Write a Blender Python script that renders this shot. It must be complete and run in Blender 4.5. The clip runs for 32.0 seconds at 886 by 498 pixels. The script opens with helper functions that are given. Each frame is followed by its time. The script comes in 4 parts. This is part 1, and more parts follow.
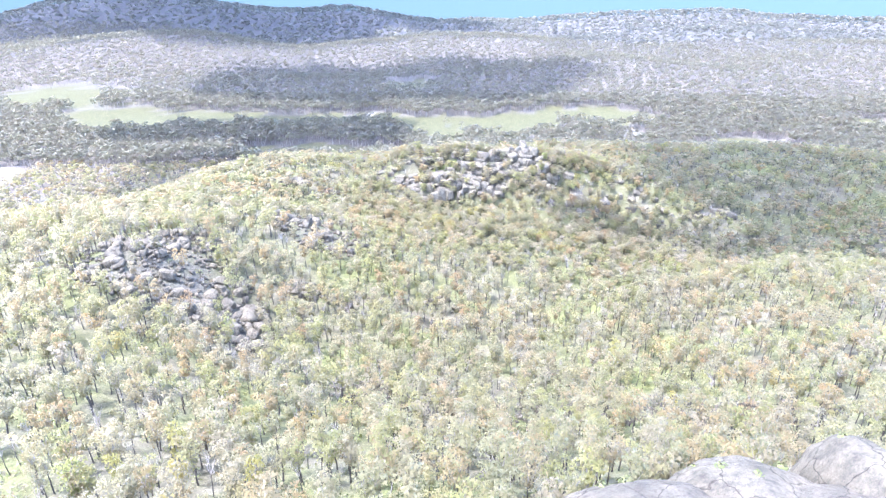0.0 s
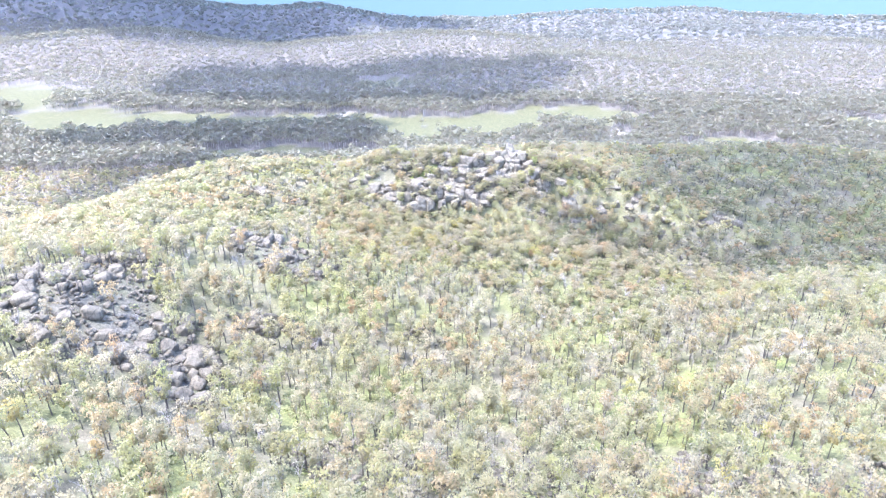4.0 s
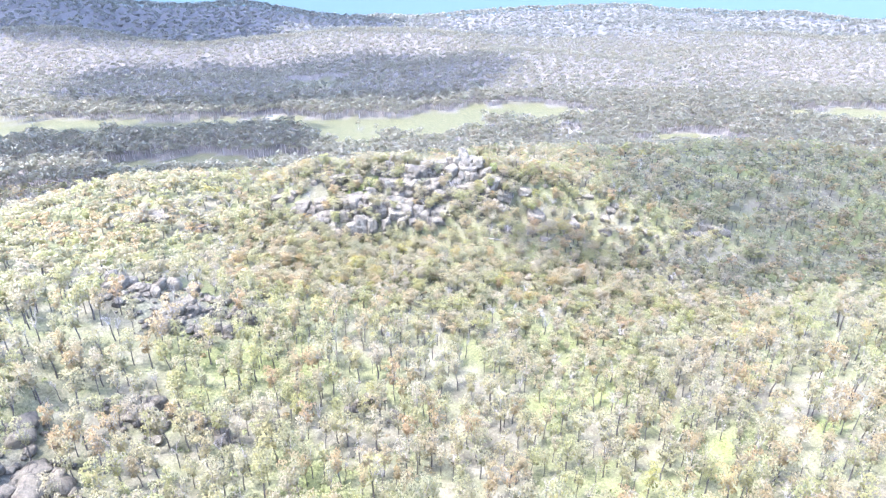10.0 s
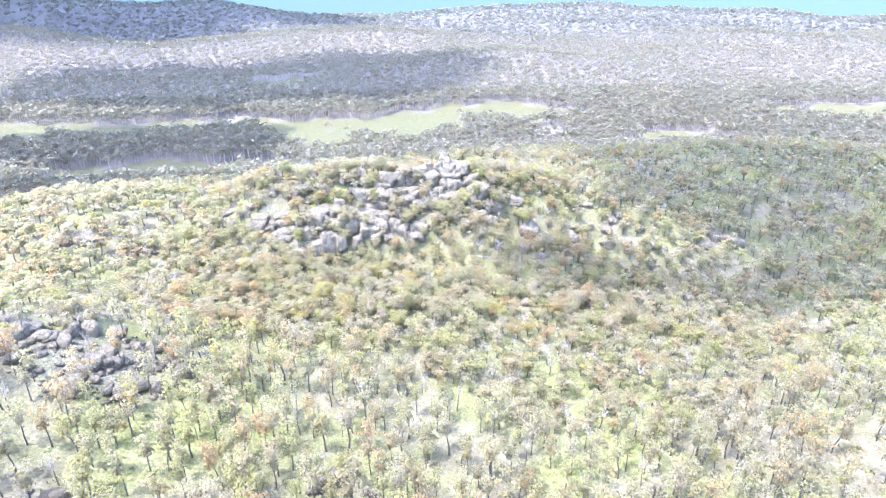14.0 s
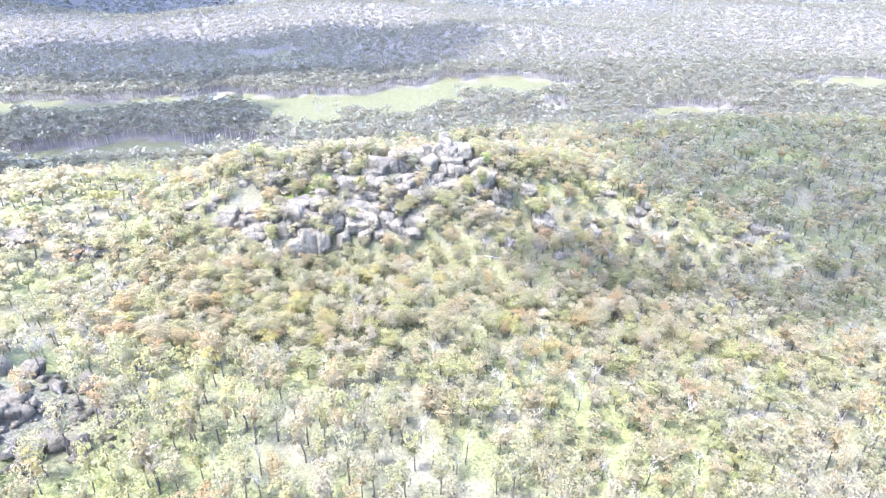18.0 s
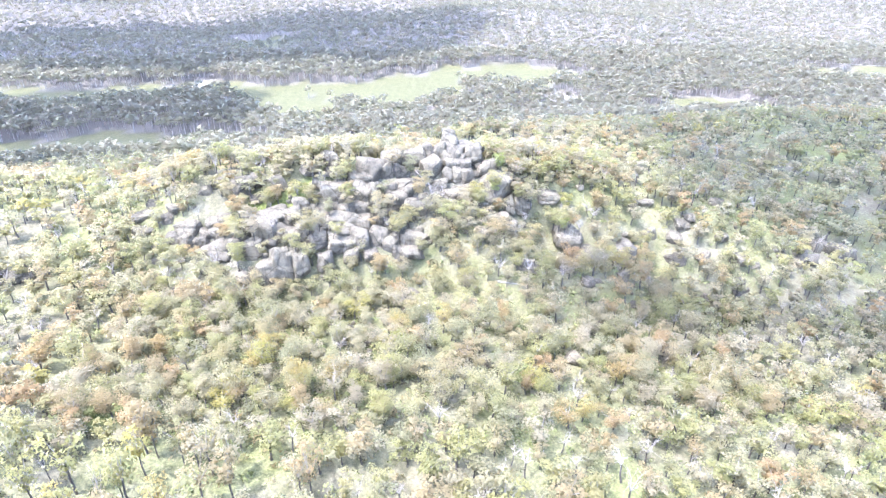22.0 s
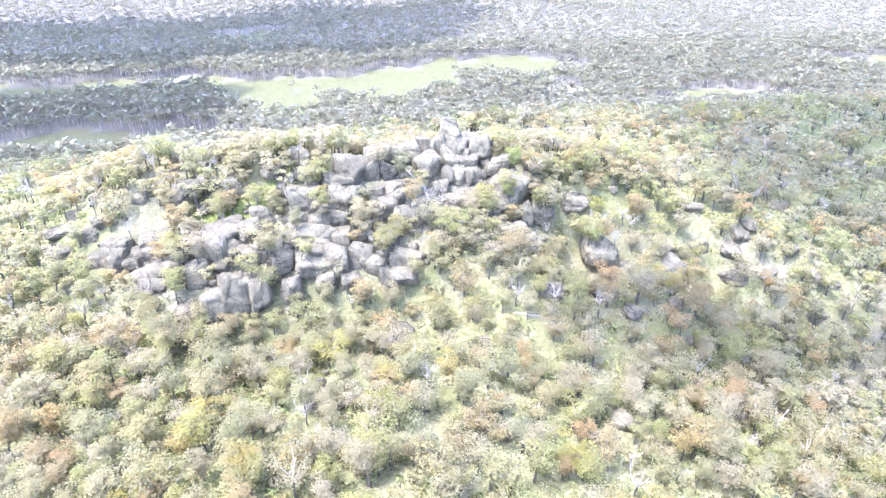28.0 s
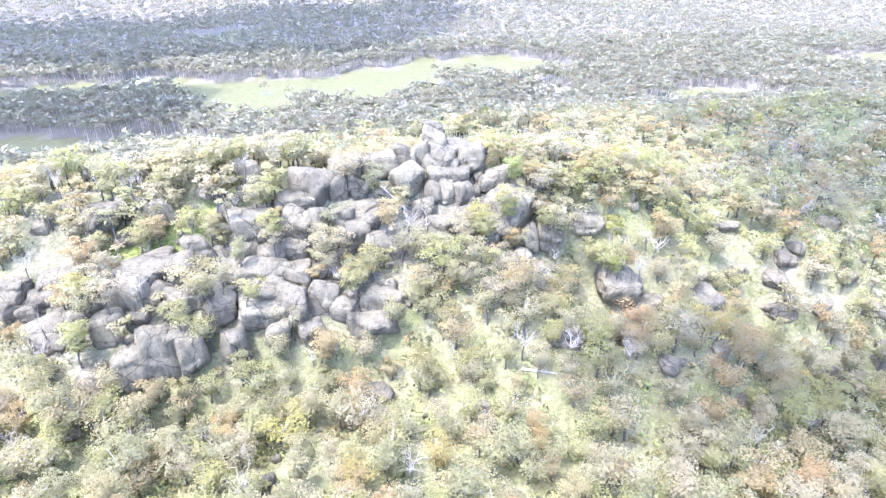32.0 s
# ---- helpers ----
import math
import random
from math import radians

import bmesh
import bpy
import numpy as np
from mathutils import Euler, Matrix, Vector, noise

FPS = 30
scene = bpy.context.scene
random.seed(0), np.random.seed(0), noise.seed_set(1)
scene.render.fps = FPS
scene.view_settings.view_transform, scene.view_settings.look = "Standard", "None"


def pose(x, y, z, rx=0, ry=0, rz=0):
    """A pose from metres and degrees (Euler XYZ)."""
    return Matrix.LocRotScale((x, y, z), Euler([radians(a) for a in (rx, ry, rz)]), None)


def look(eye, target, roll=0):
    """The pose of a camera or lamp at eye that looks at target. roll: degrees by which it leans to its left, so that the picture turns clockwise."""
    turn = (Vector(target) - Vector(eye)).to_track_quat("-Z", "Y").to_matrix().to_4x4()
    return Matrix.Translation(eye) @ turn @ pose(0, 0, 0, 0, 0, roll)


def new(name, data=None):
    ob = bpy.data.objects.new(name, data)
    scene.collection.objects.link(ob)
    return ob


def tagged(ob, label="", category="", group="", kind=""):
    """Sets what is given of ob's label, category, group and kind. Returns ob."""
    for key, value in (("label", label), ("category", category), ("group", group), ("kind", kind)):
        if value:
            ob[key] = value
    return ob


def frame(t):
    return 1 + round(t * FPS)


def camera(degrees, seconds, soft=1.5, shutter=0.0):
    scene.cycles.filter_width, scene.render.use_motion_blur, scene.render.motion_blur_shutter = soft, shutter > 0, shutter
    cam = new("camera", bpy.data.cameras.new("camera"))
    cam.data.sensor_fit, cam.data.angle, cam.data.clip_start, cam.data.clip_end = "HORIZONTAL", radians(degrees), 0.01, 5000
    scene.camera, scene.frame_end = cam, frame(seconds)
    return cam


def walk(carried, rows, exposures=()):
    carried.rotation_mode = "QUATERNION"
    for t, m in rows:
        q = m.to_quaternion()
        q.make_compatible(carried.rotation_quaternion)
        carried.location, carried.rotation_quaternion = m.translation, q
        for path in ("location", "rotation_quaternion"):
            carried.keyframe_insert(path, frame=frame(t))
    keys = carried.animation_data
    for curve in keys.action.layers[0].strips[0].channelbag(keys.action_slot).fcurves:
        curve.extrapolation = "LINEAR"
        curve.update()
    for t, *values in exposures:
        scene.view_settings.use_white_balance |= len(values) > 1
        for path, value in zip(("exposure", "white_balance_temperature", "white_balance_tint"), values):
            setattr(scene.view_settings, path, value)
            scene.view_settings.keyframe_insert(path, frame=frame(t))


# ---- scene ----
from mathutils.bvhtree import BVHTree

cam = camera(72.0, 32.0, 1.3)
# seconds, eye x, y, z, yaw to the left of +y, pitch, roll
PATH = [
    (0.0, 0.00, 0.00, 110.00, 5.16, -24.37, -0.24),
    (2.0, -4.03, 22.08, 105.37, 3.65, -24.35, -0.09),
    (3.0, -5.61, 33.08, 103.52, 2.90, -24.40, 0.01),
    (6.0, -8.95, 66.88, 97.11, 2.46, -24.43, -0.05),
    (7.0, -10.09, 77.83, 95.41, 0.33, -24.51, 0.15),
    (8.0, -10.88, 88.44, 93.26, -1.41, -24.47, 0.26),
    (9.0, -11.95, 99.63, 90.30, -2.48, -24.40, 0.39),
    (10.0, -12.01, 112.52, 86.96, -3.29, -24.38, 0.08),
    (11.0, -11.91, 124.03, 84.15, -3.84, -24.37, 0.20),
    (12.0, -12.03, 134.98, 81.52, -4.52, -24.33, 0.10),
    (13.0, -12.15, 145.85, 78.76, -5.20, -24.28, 0.02),
    (14.0, -12.08, 157.14, 76.90, -5.84, -24.34, 0.02),
    (17.0, -10.52, 189.82, 69.03, -6.30, -25.72, -0.05),
    (18.0, -9.78, 200.27, 66.77, -6.30, -26.45, -0.06),
    (19.0, -8.92, 210.89, 64.16, -6.31, -27.15, -0.09),
    (20.0, -8.10, 221.54, 61.60, -6.27, -27.28, -0.08),
    (21.0, -7.05, 232.64, 58.92, -6.21, -27.21, -0.09),
    (22.0, -6.75, 244.69, 57.19, -6.45, -27.49, 0.21),
    (23.0, -5.93, 253.86, 54.74, -6.52, -27.64, 0.24),
    (24.0, -5.21, 259.83, 51.87, -6.54, -27.60, 0.13),
    (25.0, -4.95, 264.16, 49.00, -6.56, -27.57, 0.18),
    (28.0, -3.40, 287.27, 41.70, -6.98, -27.59, -0.17),
    (29.0, -2.66, 294.79, 39.33, -7.05, -27.49, -0.13),
    (30.0, -1.73, 302.63, 37.15, -7.47, -27.52, -0.00),
    (31.0, -0.91, 310.95, 34.98, -8.21, -27.44, -0.15),
    (32.0, -0.00, 320.00, 32.96, -8.89, -27.42, -0.09),
]
KELVIN = 5820


def aim(x, y, z, yaw, pitch, roll):
    """The camera's pose: yaw to the left from +y, pitch up, roll, in degrees."""
    a, b = radians(yaw), radians(pitch)
    ahead = Vector((-math.sin(a) * math.cos(b), math.cos(a) * math.cos(b), math.sin(b)))
    eye = Vector((x, y, z))
    return look(eye, eye + ahead, roll)


walk(cam, [(t, aim(*row)) for t, *row in PATH], [(0.0, 3.76, KELVIN - 60, 18), (12.0, 3.84, KELVIN + 20, 18), (24.0, 3.99, KELVIN + 80, 16), (32.0, 4.02, KELVIN + 80, 16)])

# ---- sky and sun ----
SUN_WAY = Vector((-0.34, -0.16, 0.93)).normalized()
world = bpy.data.worlds.new("sky")
scene.world = world
world.use_nodes = True
wn = world.node_tree
sky = wn.nodes.new("ShaderNodeTexSky")
sky.sky_type, sky.sun_disc = "NISHITA", False
sky.sun_elevation = math.asin(SUN_WAY.z)
sky.sun_rotation = math.atan2(SUN_WAY.x, SUN_WAY.y)
sky.altitude, sky.air_density, sky.dust_density, sky.ozone_density = 900, 0.7, 4.0, 0.5
wn.links.new(sky.outputs[0], wn.nodes["Background"].inputs[0])
wn.nodes["Background"].inputs[1].default_value = 0.138
sun = new("sun", bpy.data.lights.new("sun", "SUN"))
sun.data.energy, sun.data.angle, sun.data.color = 0.88, radians(0.7), (1.0, 0.96, 0.9)
sun.matrix_world = look(SUN_WAY * 100, (0, 0, 0))


# ---- materials ----
def material(name, rough=0.8):
    m = bpy.data.materials.new(name)
    m.use_nodes = True
    b = m.node_tree.nodes["Principled BSDF"]
    b.inputs["Roughness"].default_value = rough
    b.inputs["Specular IOR Level"].default_value = 0.25
    return m, m.node_tree, b


def node(tree, kind, **values):
    n = tree.nodes.new("ShaderNode" + kind)
    for key, value in values.items():
        n.inputs[key].default_value = value
    return n


def ramp(tree, source, stops):
    r = tree.nodes.new("ShaderNodeValToRGB")
    e = r.color_ramp.elements
    while len(e) < len(stops):
        e.new(0.5)
    for slot, (at, colour) in zip(e, stops):
        slot.position, slot.color = at, (*colour, 1)
    tree.links.new(source, r.inputs[0])
    return r.outputs[0]


def mix(tree, a, b, by, mode="MIX"):
    m = tree.nodes.new("ShaderNodeMix")
    m.data_type, m.blend_type = "RGBA", mode
    for socket, value in ((m.inputs[0], by), (m.inputs[6], a), (m.inputs[7], b)):
        if isinstance(value, (int, float)):
            socket.default_value = value
        elif isinstance(value, tuple):
            socket.default_value = (*value, 1)
        else:
            tree.links.new(value, socket)
    return m.outputs[2]


def world_noise(tree, scale, detail=4.0, rough=0.6, squash=1.0):
    g = tree.nodes.new("ShaderNodeNewGeometry")
    v = tree.nodes.new("ShaderNodeMapping")
    v.inputs["Scale"].default_value = (1, 1, squash)
    tree.links.new(g.outputs["Position"], v.inputs[0])
    n = node(tree, "TexNoise", Scale=scale, Detail=detail, Roughness=rough)
    tree.links.new(v.outputs[0], n.inputs[0])
    return n.outputs[0]


def bump(tree, shader, height, strength, distance):
    b = node(tree, "Bump", Strength=strength, Distance=distance)
    tree.links.new(height, b.inputs["Height"])
    tree.links.new(b.outputs[0], shader.inputs["Normal"])


def attribute(tree, name):
    a = tree.nodes.new("ShaderNodeAttribute")
    a.attribute_name = name
    return a.outputs["Fac"]


# leaf colours of the regrowing eucalypts, from grey-green to rust
LEAF_STOPS = [
    (0.0, (0.30, 0.305, 0.205)), (0.14, (0.365, 0.355, 0.215)), (0.28, (0.405, 0.37, 0.27)), (0.40, (0.355, 0.362, 0.18)), (0.52, (0.415, 0.375, 0.285)),
    (0.64, (0.39, 0.385, 0.185)), (0.76, (0.405, 0.355, 0.235)), (0.86, (0.415, 0.345, 0.205)), (0.92, (0.42, 0.315, 0.19)), (0.96, (0.43, 0.39, 0.16)), (1.0, (0.33, 0.37, 0.16)),
]


def foliage(name, by_attribute, blue=0.0, haze_tone=(0.17, 0.16, 0.132)):
    m, tree, b = material(name, 0.7)
    b.inputs["Specular IOR Level"].default_value = 0.12
    if by_attribute:
        source = attribute(tree, "tint")
    else:
        source = tree.nodes.new("ShaderNodeObjectInfo").outputs["Random"]
    colour = ramp(tree, source, LEAF_STOPS)
    island = tree.nodes.new("ShaderNodeNewGeometry").outputs["Random Per Island"]
    colour = mix(tree, colour, ramp(tree, island, [(0.0, (0.9, 0.9, 0.9)), (1.0, (1.1, 1.1, 1.1))]), 1.0, "MULTIPLY")
    # pale distance haze mixed into the leaf colour
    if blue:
        colour = mix(tree, colour, haze_tone, blue)
    tree.links.new(colour, b.inputs["Base Color"])
    t = node(tree, "BsdfTranslucent")
    tree.links.new(colour, t.inputs[0])
    s = node(tree, "MixShader", Fac=0.72)
    tree.links.new(b.outputs[0], s.inputs[1])
    tree.links.new(t.outputs[0], s.inputs[2])
    tree.links.new(s.outputs[0], tree.nodes["Material Output"].inputs[0])
    return m


def plain(name, low, high, scale, rough=0.85, relief=0.0):
    m, tree, b = material(name, rough)
    n = world_noise(tree, scale)
    tree.links.new(ramp(tree, n, [(0.3, low), (0.7, high)]), b.inputs["Base Color"])
    if relief:
        bump(tree, b, n, 0.6, relief)
    return m


def granite_material():
    m, tree, b = material("granite", 0.75)
    big = world_noise(tree, 0.28, 5, 0.65)
    grain = world_noise(tree, 3.0, 6, 0.7)
    streak = world_noise(tree, 1.1, 3, 0.6, 0.12)
    colour = ramp(tree, big, [(0.3, (0.125, 0.121, 0.108)), (0.5, (0.205, 0.198, 0.174)), (0.7, (0.28, 0.268, 0.232))])
    colour = mix(tree, colour, ramp(tree, grain, [(0.3, (0.72, 0.72, 0.73)), (0.65, (1.08, 1.07, 1.05))]), 1.0, "MULTIPLY")
    dark = ramp(tree, streak, [(0.5, (0, 0, 0)), (0.68, (0.6, 0.6, 0.6))])
    colour = mix(tree, colour, (0.07, 0.068, 0.07), dark)
    place = tree.nodes.new("ShaderNodeNewGeometry").outputs["Position"]
    bend = node(tree, "TexNoise", Scale=0.5, Detail=3.0)
    tree.links.new(place, bend.inputs[0])
    bent = tree.nodes.new("ShaderNodeVectorMath")
    bent.operation = "MULTIPLY_ADD"
    tree.links.new(bend.outputs["Color"], bent.inputs[0])
    bent.inputs[1].default_value = (2.2, 2.2, 2.2)
    tree.links.new(place, bent.inputs[2])
    crack = node(tree, "TexVoronoi", Scale=0.13)
    crack.feature = "DISTANCE_TO_EDGE"
    tree.links.new(bent.outputs[0], crack.inputs["Vector"])
    gap = ramp(tree, crack.outputs["Distance"], [(0.0, (0.8, 0.8, 0.8)), (0.022, (0, 0, 0))])
    colour = mix(tree, colour, (0.035, 0.033, 0.03), gap)
    lichen = world_noise(tree, 0.9, 6, 0.75)
    colour = mix(tree, colour, (0.10, 0.105, 0.085), ramp(tree, lichen, [(0.56, (0, 0, 0)), (0.66, (0.6, 0.6, 0.6))]))
    tone = ramp(tree, tree.nodes.new("ShaderNodeObjectInfo").outputs["Random"], [(0.0, (0.8, 0.79, 0.8)), (1.0, (1.12, 1.1, 1.06))])
    colour = mix(tree, colour, tone, 1.0, "MULTIPLY")
    colour = mix(tree, colour, (1.0, 0.965, 0.87), 1.0, "MULTIPLY")
    tree.links.new(colour, b.inputs["Base Color"])
    bump(tree, b, world_noise(tree, 1.3, 8, 0.75), 1.0, 1.1)
    return m


def ground_material():
    m, tree, b = material("ground_cover", 0.95)
    big = world_noise(tree, 0.035, 4, 0.6)
    mid = world_noise(tree, 0.16, 5, 0.65)
    fine = world_noise(tree, 1.2, 5, 0.7)
    litter = ramp(tree, mid, [(0.30, (0.09, 0.09, 0.055)), (0.45, (0.14, 0.132, 0.095)), (0.6, (0.19, 0.18, 0.13)), (0.75, (0.24, 0.226, 0.18))])
    grass = ramp(tree, fine, [(0.3, (0.10, 0.12, 0.042)), (0.7, (0.19, 0.205, 0.085))])
    colour = mix(tree, litter, grass, ramp(tree, big, [(0.42, (0, 0, 0)), (0.6, (0.7, 0.7, 0.7))]))
    lawn = ramp(tree, fine, [(0.3, (0.13, 0.17, 0.042)), (0.7, (0.24, 0.265, 0.09))])
    colour = mix(tree, colour, lawn, attribute(tree, "lawn"))
    speck = world_noise(tree, 4.5, 4, 0.8)
    grit = ramp(tree, mid, [(0.3, (0.125, 0.135, 0.058)), (0.45, (0.15, 0.152, 0.078)), (0.55, (0.172, 0.167, 0.098)), (0.7, (0.22, 0.208, 0.15))])
    colour = mix(tree, colour, grit, attribute(tree, "grit"))
    meadow = ramp(tree, mid, [(0.3, (0.085, 0.09, 0.042)), (0.55, (0.115, 0.116, 0.058)), (0.75, (0.155, 0.146, 0.085))])
    # far ground coloured like the forest canopy, greyed with distance for haze
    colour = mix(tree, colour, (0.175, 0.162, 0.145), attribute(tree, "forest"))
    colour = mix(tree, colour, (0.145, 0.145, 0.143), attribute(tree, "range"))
    colour = mix(tree, colour, meadow, attribute(tree, "meadow"))
    stone = ramp(tree, fine, [(0.3, (0.07, 0.066, 0.056)), (0.7, (0.17, 0.162, 0.145))])
    colour = mix(tree, colour, stone, attribute(tree, "rock"))
    colour = mix(tree, colour, lawn, attribute(tree, "ledge"))
    colour = mix(tree, colour, (0.3, 0.29, 0.28), attribute(tree, "bare"))
    colour = mix(tree, colour, ramp(tree, fine, [(0.3, (0.5, 0.5, 0.5)), (0.7, (1.3, 1.3, 1.3))]), 1.0, "MULTIPLY")
    colour = mix(tree, colour, ramp(tree, speck, [(0.35, (0.55, 0.55, 0.55)), (0.65, (1.25, 1.25, 1.25))]), 1.0, "MULTIPLY")
    tree.links.new(colour, b.inputs["Base Color"])
    bump(tree, b, fine, 0.6, 0.3)
    return m


LEAVES = foliage("eucalypt_leaves", False)
WOOD_LEAVES = foliage("woodland_leaves", True)
# leaves of the far woods carry the haze of distance in their colour
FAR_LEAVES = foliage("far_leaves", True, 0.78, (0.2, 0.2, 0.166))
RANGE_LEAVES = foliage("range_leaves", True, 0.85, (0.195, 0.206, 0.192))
CHARRED = plain("charred_bark", (0.045, 0.042, 0.04), (0.13, 0.12, 0.112), 2.0)
PALE_BARK = plain("pale_bark", (0.24, 0.22, 0.20), (0.46, 0.43, 0.40), 0.6)
SHRUB = plain("shrub_leaves", (0.12, 0.15, 0.06), (0.25, 0.27, 0.11), 0.3, 0.7)
GRANITE = granite_material()
GROUND = ground_material()
CLOUD = plain("cloud_vapour", (0.8, 0.8, 0.8), (0.85, 0.85, 0.85), 0.01)

# ---- the ground ----
# heights on lines every 80 m, from x = -320 to 320
HEIGHTS = {
    0: (-50, -21, 7, 27, 29, 29, 25, 15, 2),
    80: (-46, -28, -10, 7, 16, 17, 7, -6, -19),
    160: (-41, -22, -1, -27, -41, -24, -18, -26, -38),
    240: (-34, -5, -34, -62, -68, -66, -31, -40, -52),
    320: (-40, -24, -16, -29, -54, -54, -50, -47, -60),
    400: (-61, -41, -31, -70, -34, -69, -75, -69, -65),
    480: (-91, -50, -33, -13, -18, -11, -38, -58, -50),
    560: (-107, -74, -70, -62, -44, -35, -41, -33, -39),
    640: (-103, -85, -79, -82, -83, -75, -51, -47, -63),
    720: (-104, -105, -105, -104, -103, -102, -102, -102, -101),
}
# knolls and hollows: x, y, half widths, rise
KNOLLS = [
    (-105, 490, 48, 36, -6.5),
    (20, 492, 60, 26, -6.0),
    (200, 625, 70, 40, -9.0),
    (-168, 245, 34, 36, 16.4),
    (-8, 439, 48, 13, -0.7),
    (-200, 490, 110, 60, 10.2),
    (54, 64, 40, 17, 13.0),
    (10, 452, 45, 22, 10.6),
    (-45, 448, 35, 24, 9.7),
    (5, 418, 40, 16, -3.6),
    (-120, 330, 28, 30, 8.0),
    (-128, 218, 22, 26, 3.0),
    (45, 85, 35, 35, 7.3),
    (70, 430, 35, 18, -4.6),
    (30, 400, 35, 20, -3.5),
    (-95, 250, 20, 25, -0.6),
    (-25, 400, 30, 20, -4.4),
    (130, 440, 30, 25, 9.5),
    (-70, 390, 25, 25, 3.3),
    (-145, 274, 26, 36, 5.9),
]
# the ledges of the tor, from x = -70 to 110 every 20 m
LEDGES = {
    414: (-4.2, -0.4, -8.7, -1.8, -7.7, 2.7, 4.2, 8.9, -3.9, -4.1),
    428: (-3.8, 4.3, 2.8, 1.1, 1.4, 8.2, -11.1, 2.1, -6.0, 2.1),
    442: (-2.8, -6.4, -5.5, -4.3, -2.8, -2.7, -2.7, 3.7, 1.6, 4.9),
    456: (9.7, 1.7, 3.8, 1.1, 0.9, 0.8, 7.0, 6.1, 1.4, -0.5),
}
# far ranges: x, y, half widths, rise
RANGES = [
    (480, 590, 170, 70, 62), (-1500, 2500, 700, 500, 150), (-600, 2700, 420, 260, 40), (860, 2850, 460, 330, 62), (1300, 2150, 600, 420, 18), (-900, 1700, 420, 200, 38),
    (100, 1900, 500, 200, 20), (2300, 2800, 800, 600, 30), (-2400, 3900, 900, 500, 140), (-1700, 1300, 500, 400, 70), (900, 1450, 350, 150, 15), (-300, -700, 900, 500, 60),
]


def spline(u):
    u = np.abs(u)
    return np.where(u < 1, (4 - 6 * u * u + 3 * u**3) / 6, np.where(u < 2, (2 - u) ** 3 / 6, 0))


def ease(u):
    u = np.clip(u, 0, 1)
    return u * u * (3 - 2 * u)


def ground_height(x, y):
    x, y = np.asarray(x, float), np.asarray(y, float)
    cx, cy = np.clip(x, -320, 320), np.clip(y, 0, 720)
    bx = spline((cx[..., None] - np.arange(-320, 321, 80)) / 80)
    by = spline((cy[..., None] - np.array(list(HEIGHTS))) / 80)
    bx, by = bx / bx.sum(-1, keepdims=True), by / by.sum(-1, keepdims=True)
    z = np.einsum("...j,...i,ji->...", by, bx, np.array(list(HEIGHTS.values()), float))
    for a, b, c, d, rise in KNOLLS:
        z = z + rise * np.exp(-(((cx - a) / c) ** 2) - ((cy - b) / d) ** 2)
    for line, rises in LEDGES.items():
        for a, rise in zip(range(-70, 111, 20), rises):
            z = z + rise * np.exp(-(((cx - a) / 17) ** 2) - ((cy - line) / 12) ** 2)
    off = np.hypot(np.maximum(np.abs(x) - 320, 0), np.maximum(np.maximum(y - 720, -y), 0))
    far = -105 - 0.012 * np.clip(-x, 0, 600) + 2.5 * np.sin(x / 210 + 1) * np.sin(y / 170)
    for a, b, c, d, rise in RANGES:
        far = far + rise * np.exp(-(((x - a) / c) ** 2) - ((y - b) / d) ** 2)
    roll = ease((np.hypot(x, y) - 1150) / 500)
    far = far + roll * (12 * np.sin(x / 160 + y / 230) + 9 * np.sin(y / 110 - x / 300 + 2) + 7 * np.sin(x / 73 + 1) * np.sin(y / 91))
    far = far - 0.085 * np.clip(np.hypot(x, y) - 2950, 0, 2600)
    w = ease(off / 110)
    return z * (1 - w) + far * w


# marsh meadows: x, y, half widths, turn in degrees
MEADOWS = [
    (-880, 1150, 200, 120, -25), (-620, 965, 170, 105, -15), (-470, 970, 110, 75, -10), (-345, 965, 95, 52, 5), (-225, 985, 120, 50, 3), (-115, 955, 62, 60, -30),
    (-85, 890, 55, 62, 0), (0, 940, 100, 82, -5), (160, 1020, 120, 78, -8), (-225, 768, 125, 56, -3), (346, 846, 76, 46, 10), (620, 965, 100, 68, -5), (720, 965, 80, 60, -8),
    (-195, 1345, 80, 75, 0), (60, 1000, 60, 60, 0),
]
# bare rock on the tor and under the heaps
OUTCROPS = [(-15, 439, 54, 20, 0), (18, 450, 32, 18, 0), (-45, 434, 32, 17, 0), (-150, 240, 44, 28, -5), (-112, 226, 18, 16, 0), (-102, 324, 24, 13, 0), (45, 78, 45, 20, 10)]
# green pockets of grass
LAWNS = [(121, 263, 9, 7, 0), (92, 262, 10, 7, 0), (-77, 399, 12, 9, 0), (-75, 362, 9, 8, 0), (-30, 350, 10, 7, 0), (-75, 416, 12, 6, 0), (40, 215, 12, 7, 0)]
BARE = [(198, 900, 18, 34, 0), (-215, 1022, 9, 6, 0), (372, 896, 7, 5, 0)]


def patches(x, y, some, edge=0.35):
    """How far a place lies in any of the patches, 0 to 1."""
    best = np.zeros(np.shape(x))
    wob = 0.16 * np.sin(x / 17 + y / 23) + 0.12 * np.sin(x / 7.3 - y / 9.1)
    for a, b, c, d, turn in some:
        co, si = math.cos(radians(turn)), math.sin(radians(turn))
        u, v = ((x - a) * co + (y - b) * si) / c, (-(x - a) * si + (y - b) * co) / d
        best = np.maximum(best, ease((1 - np.hypot(u, v) + wob) / edge))
    return best


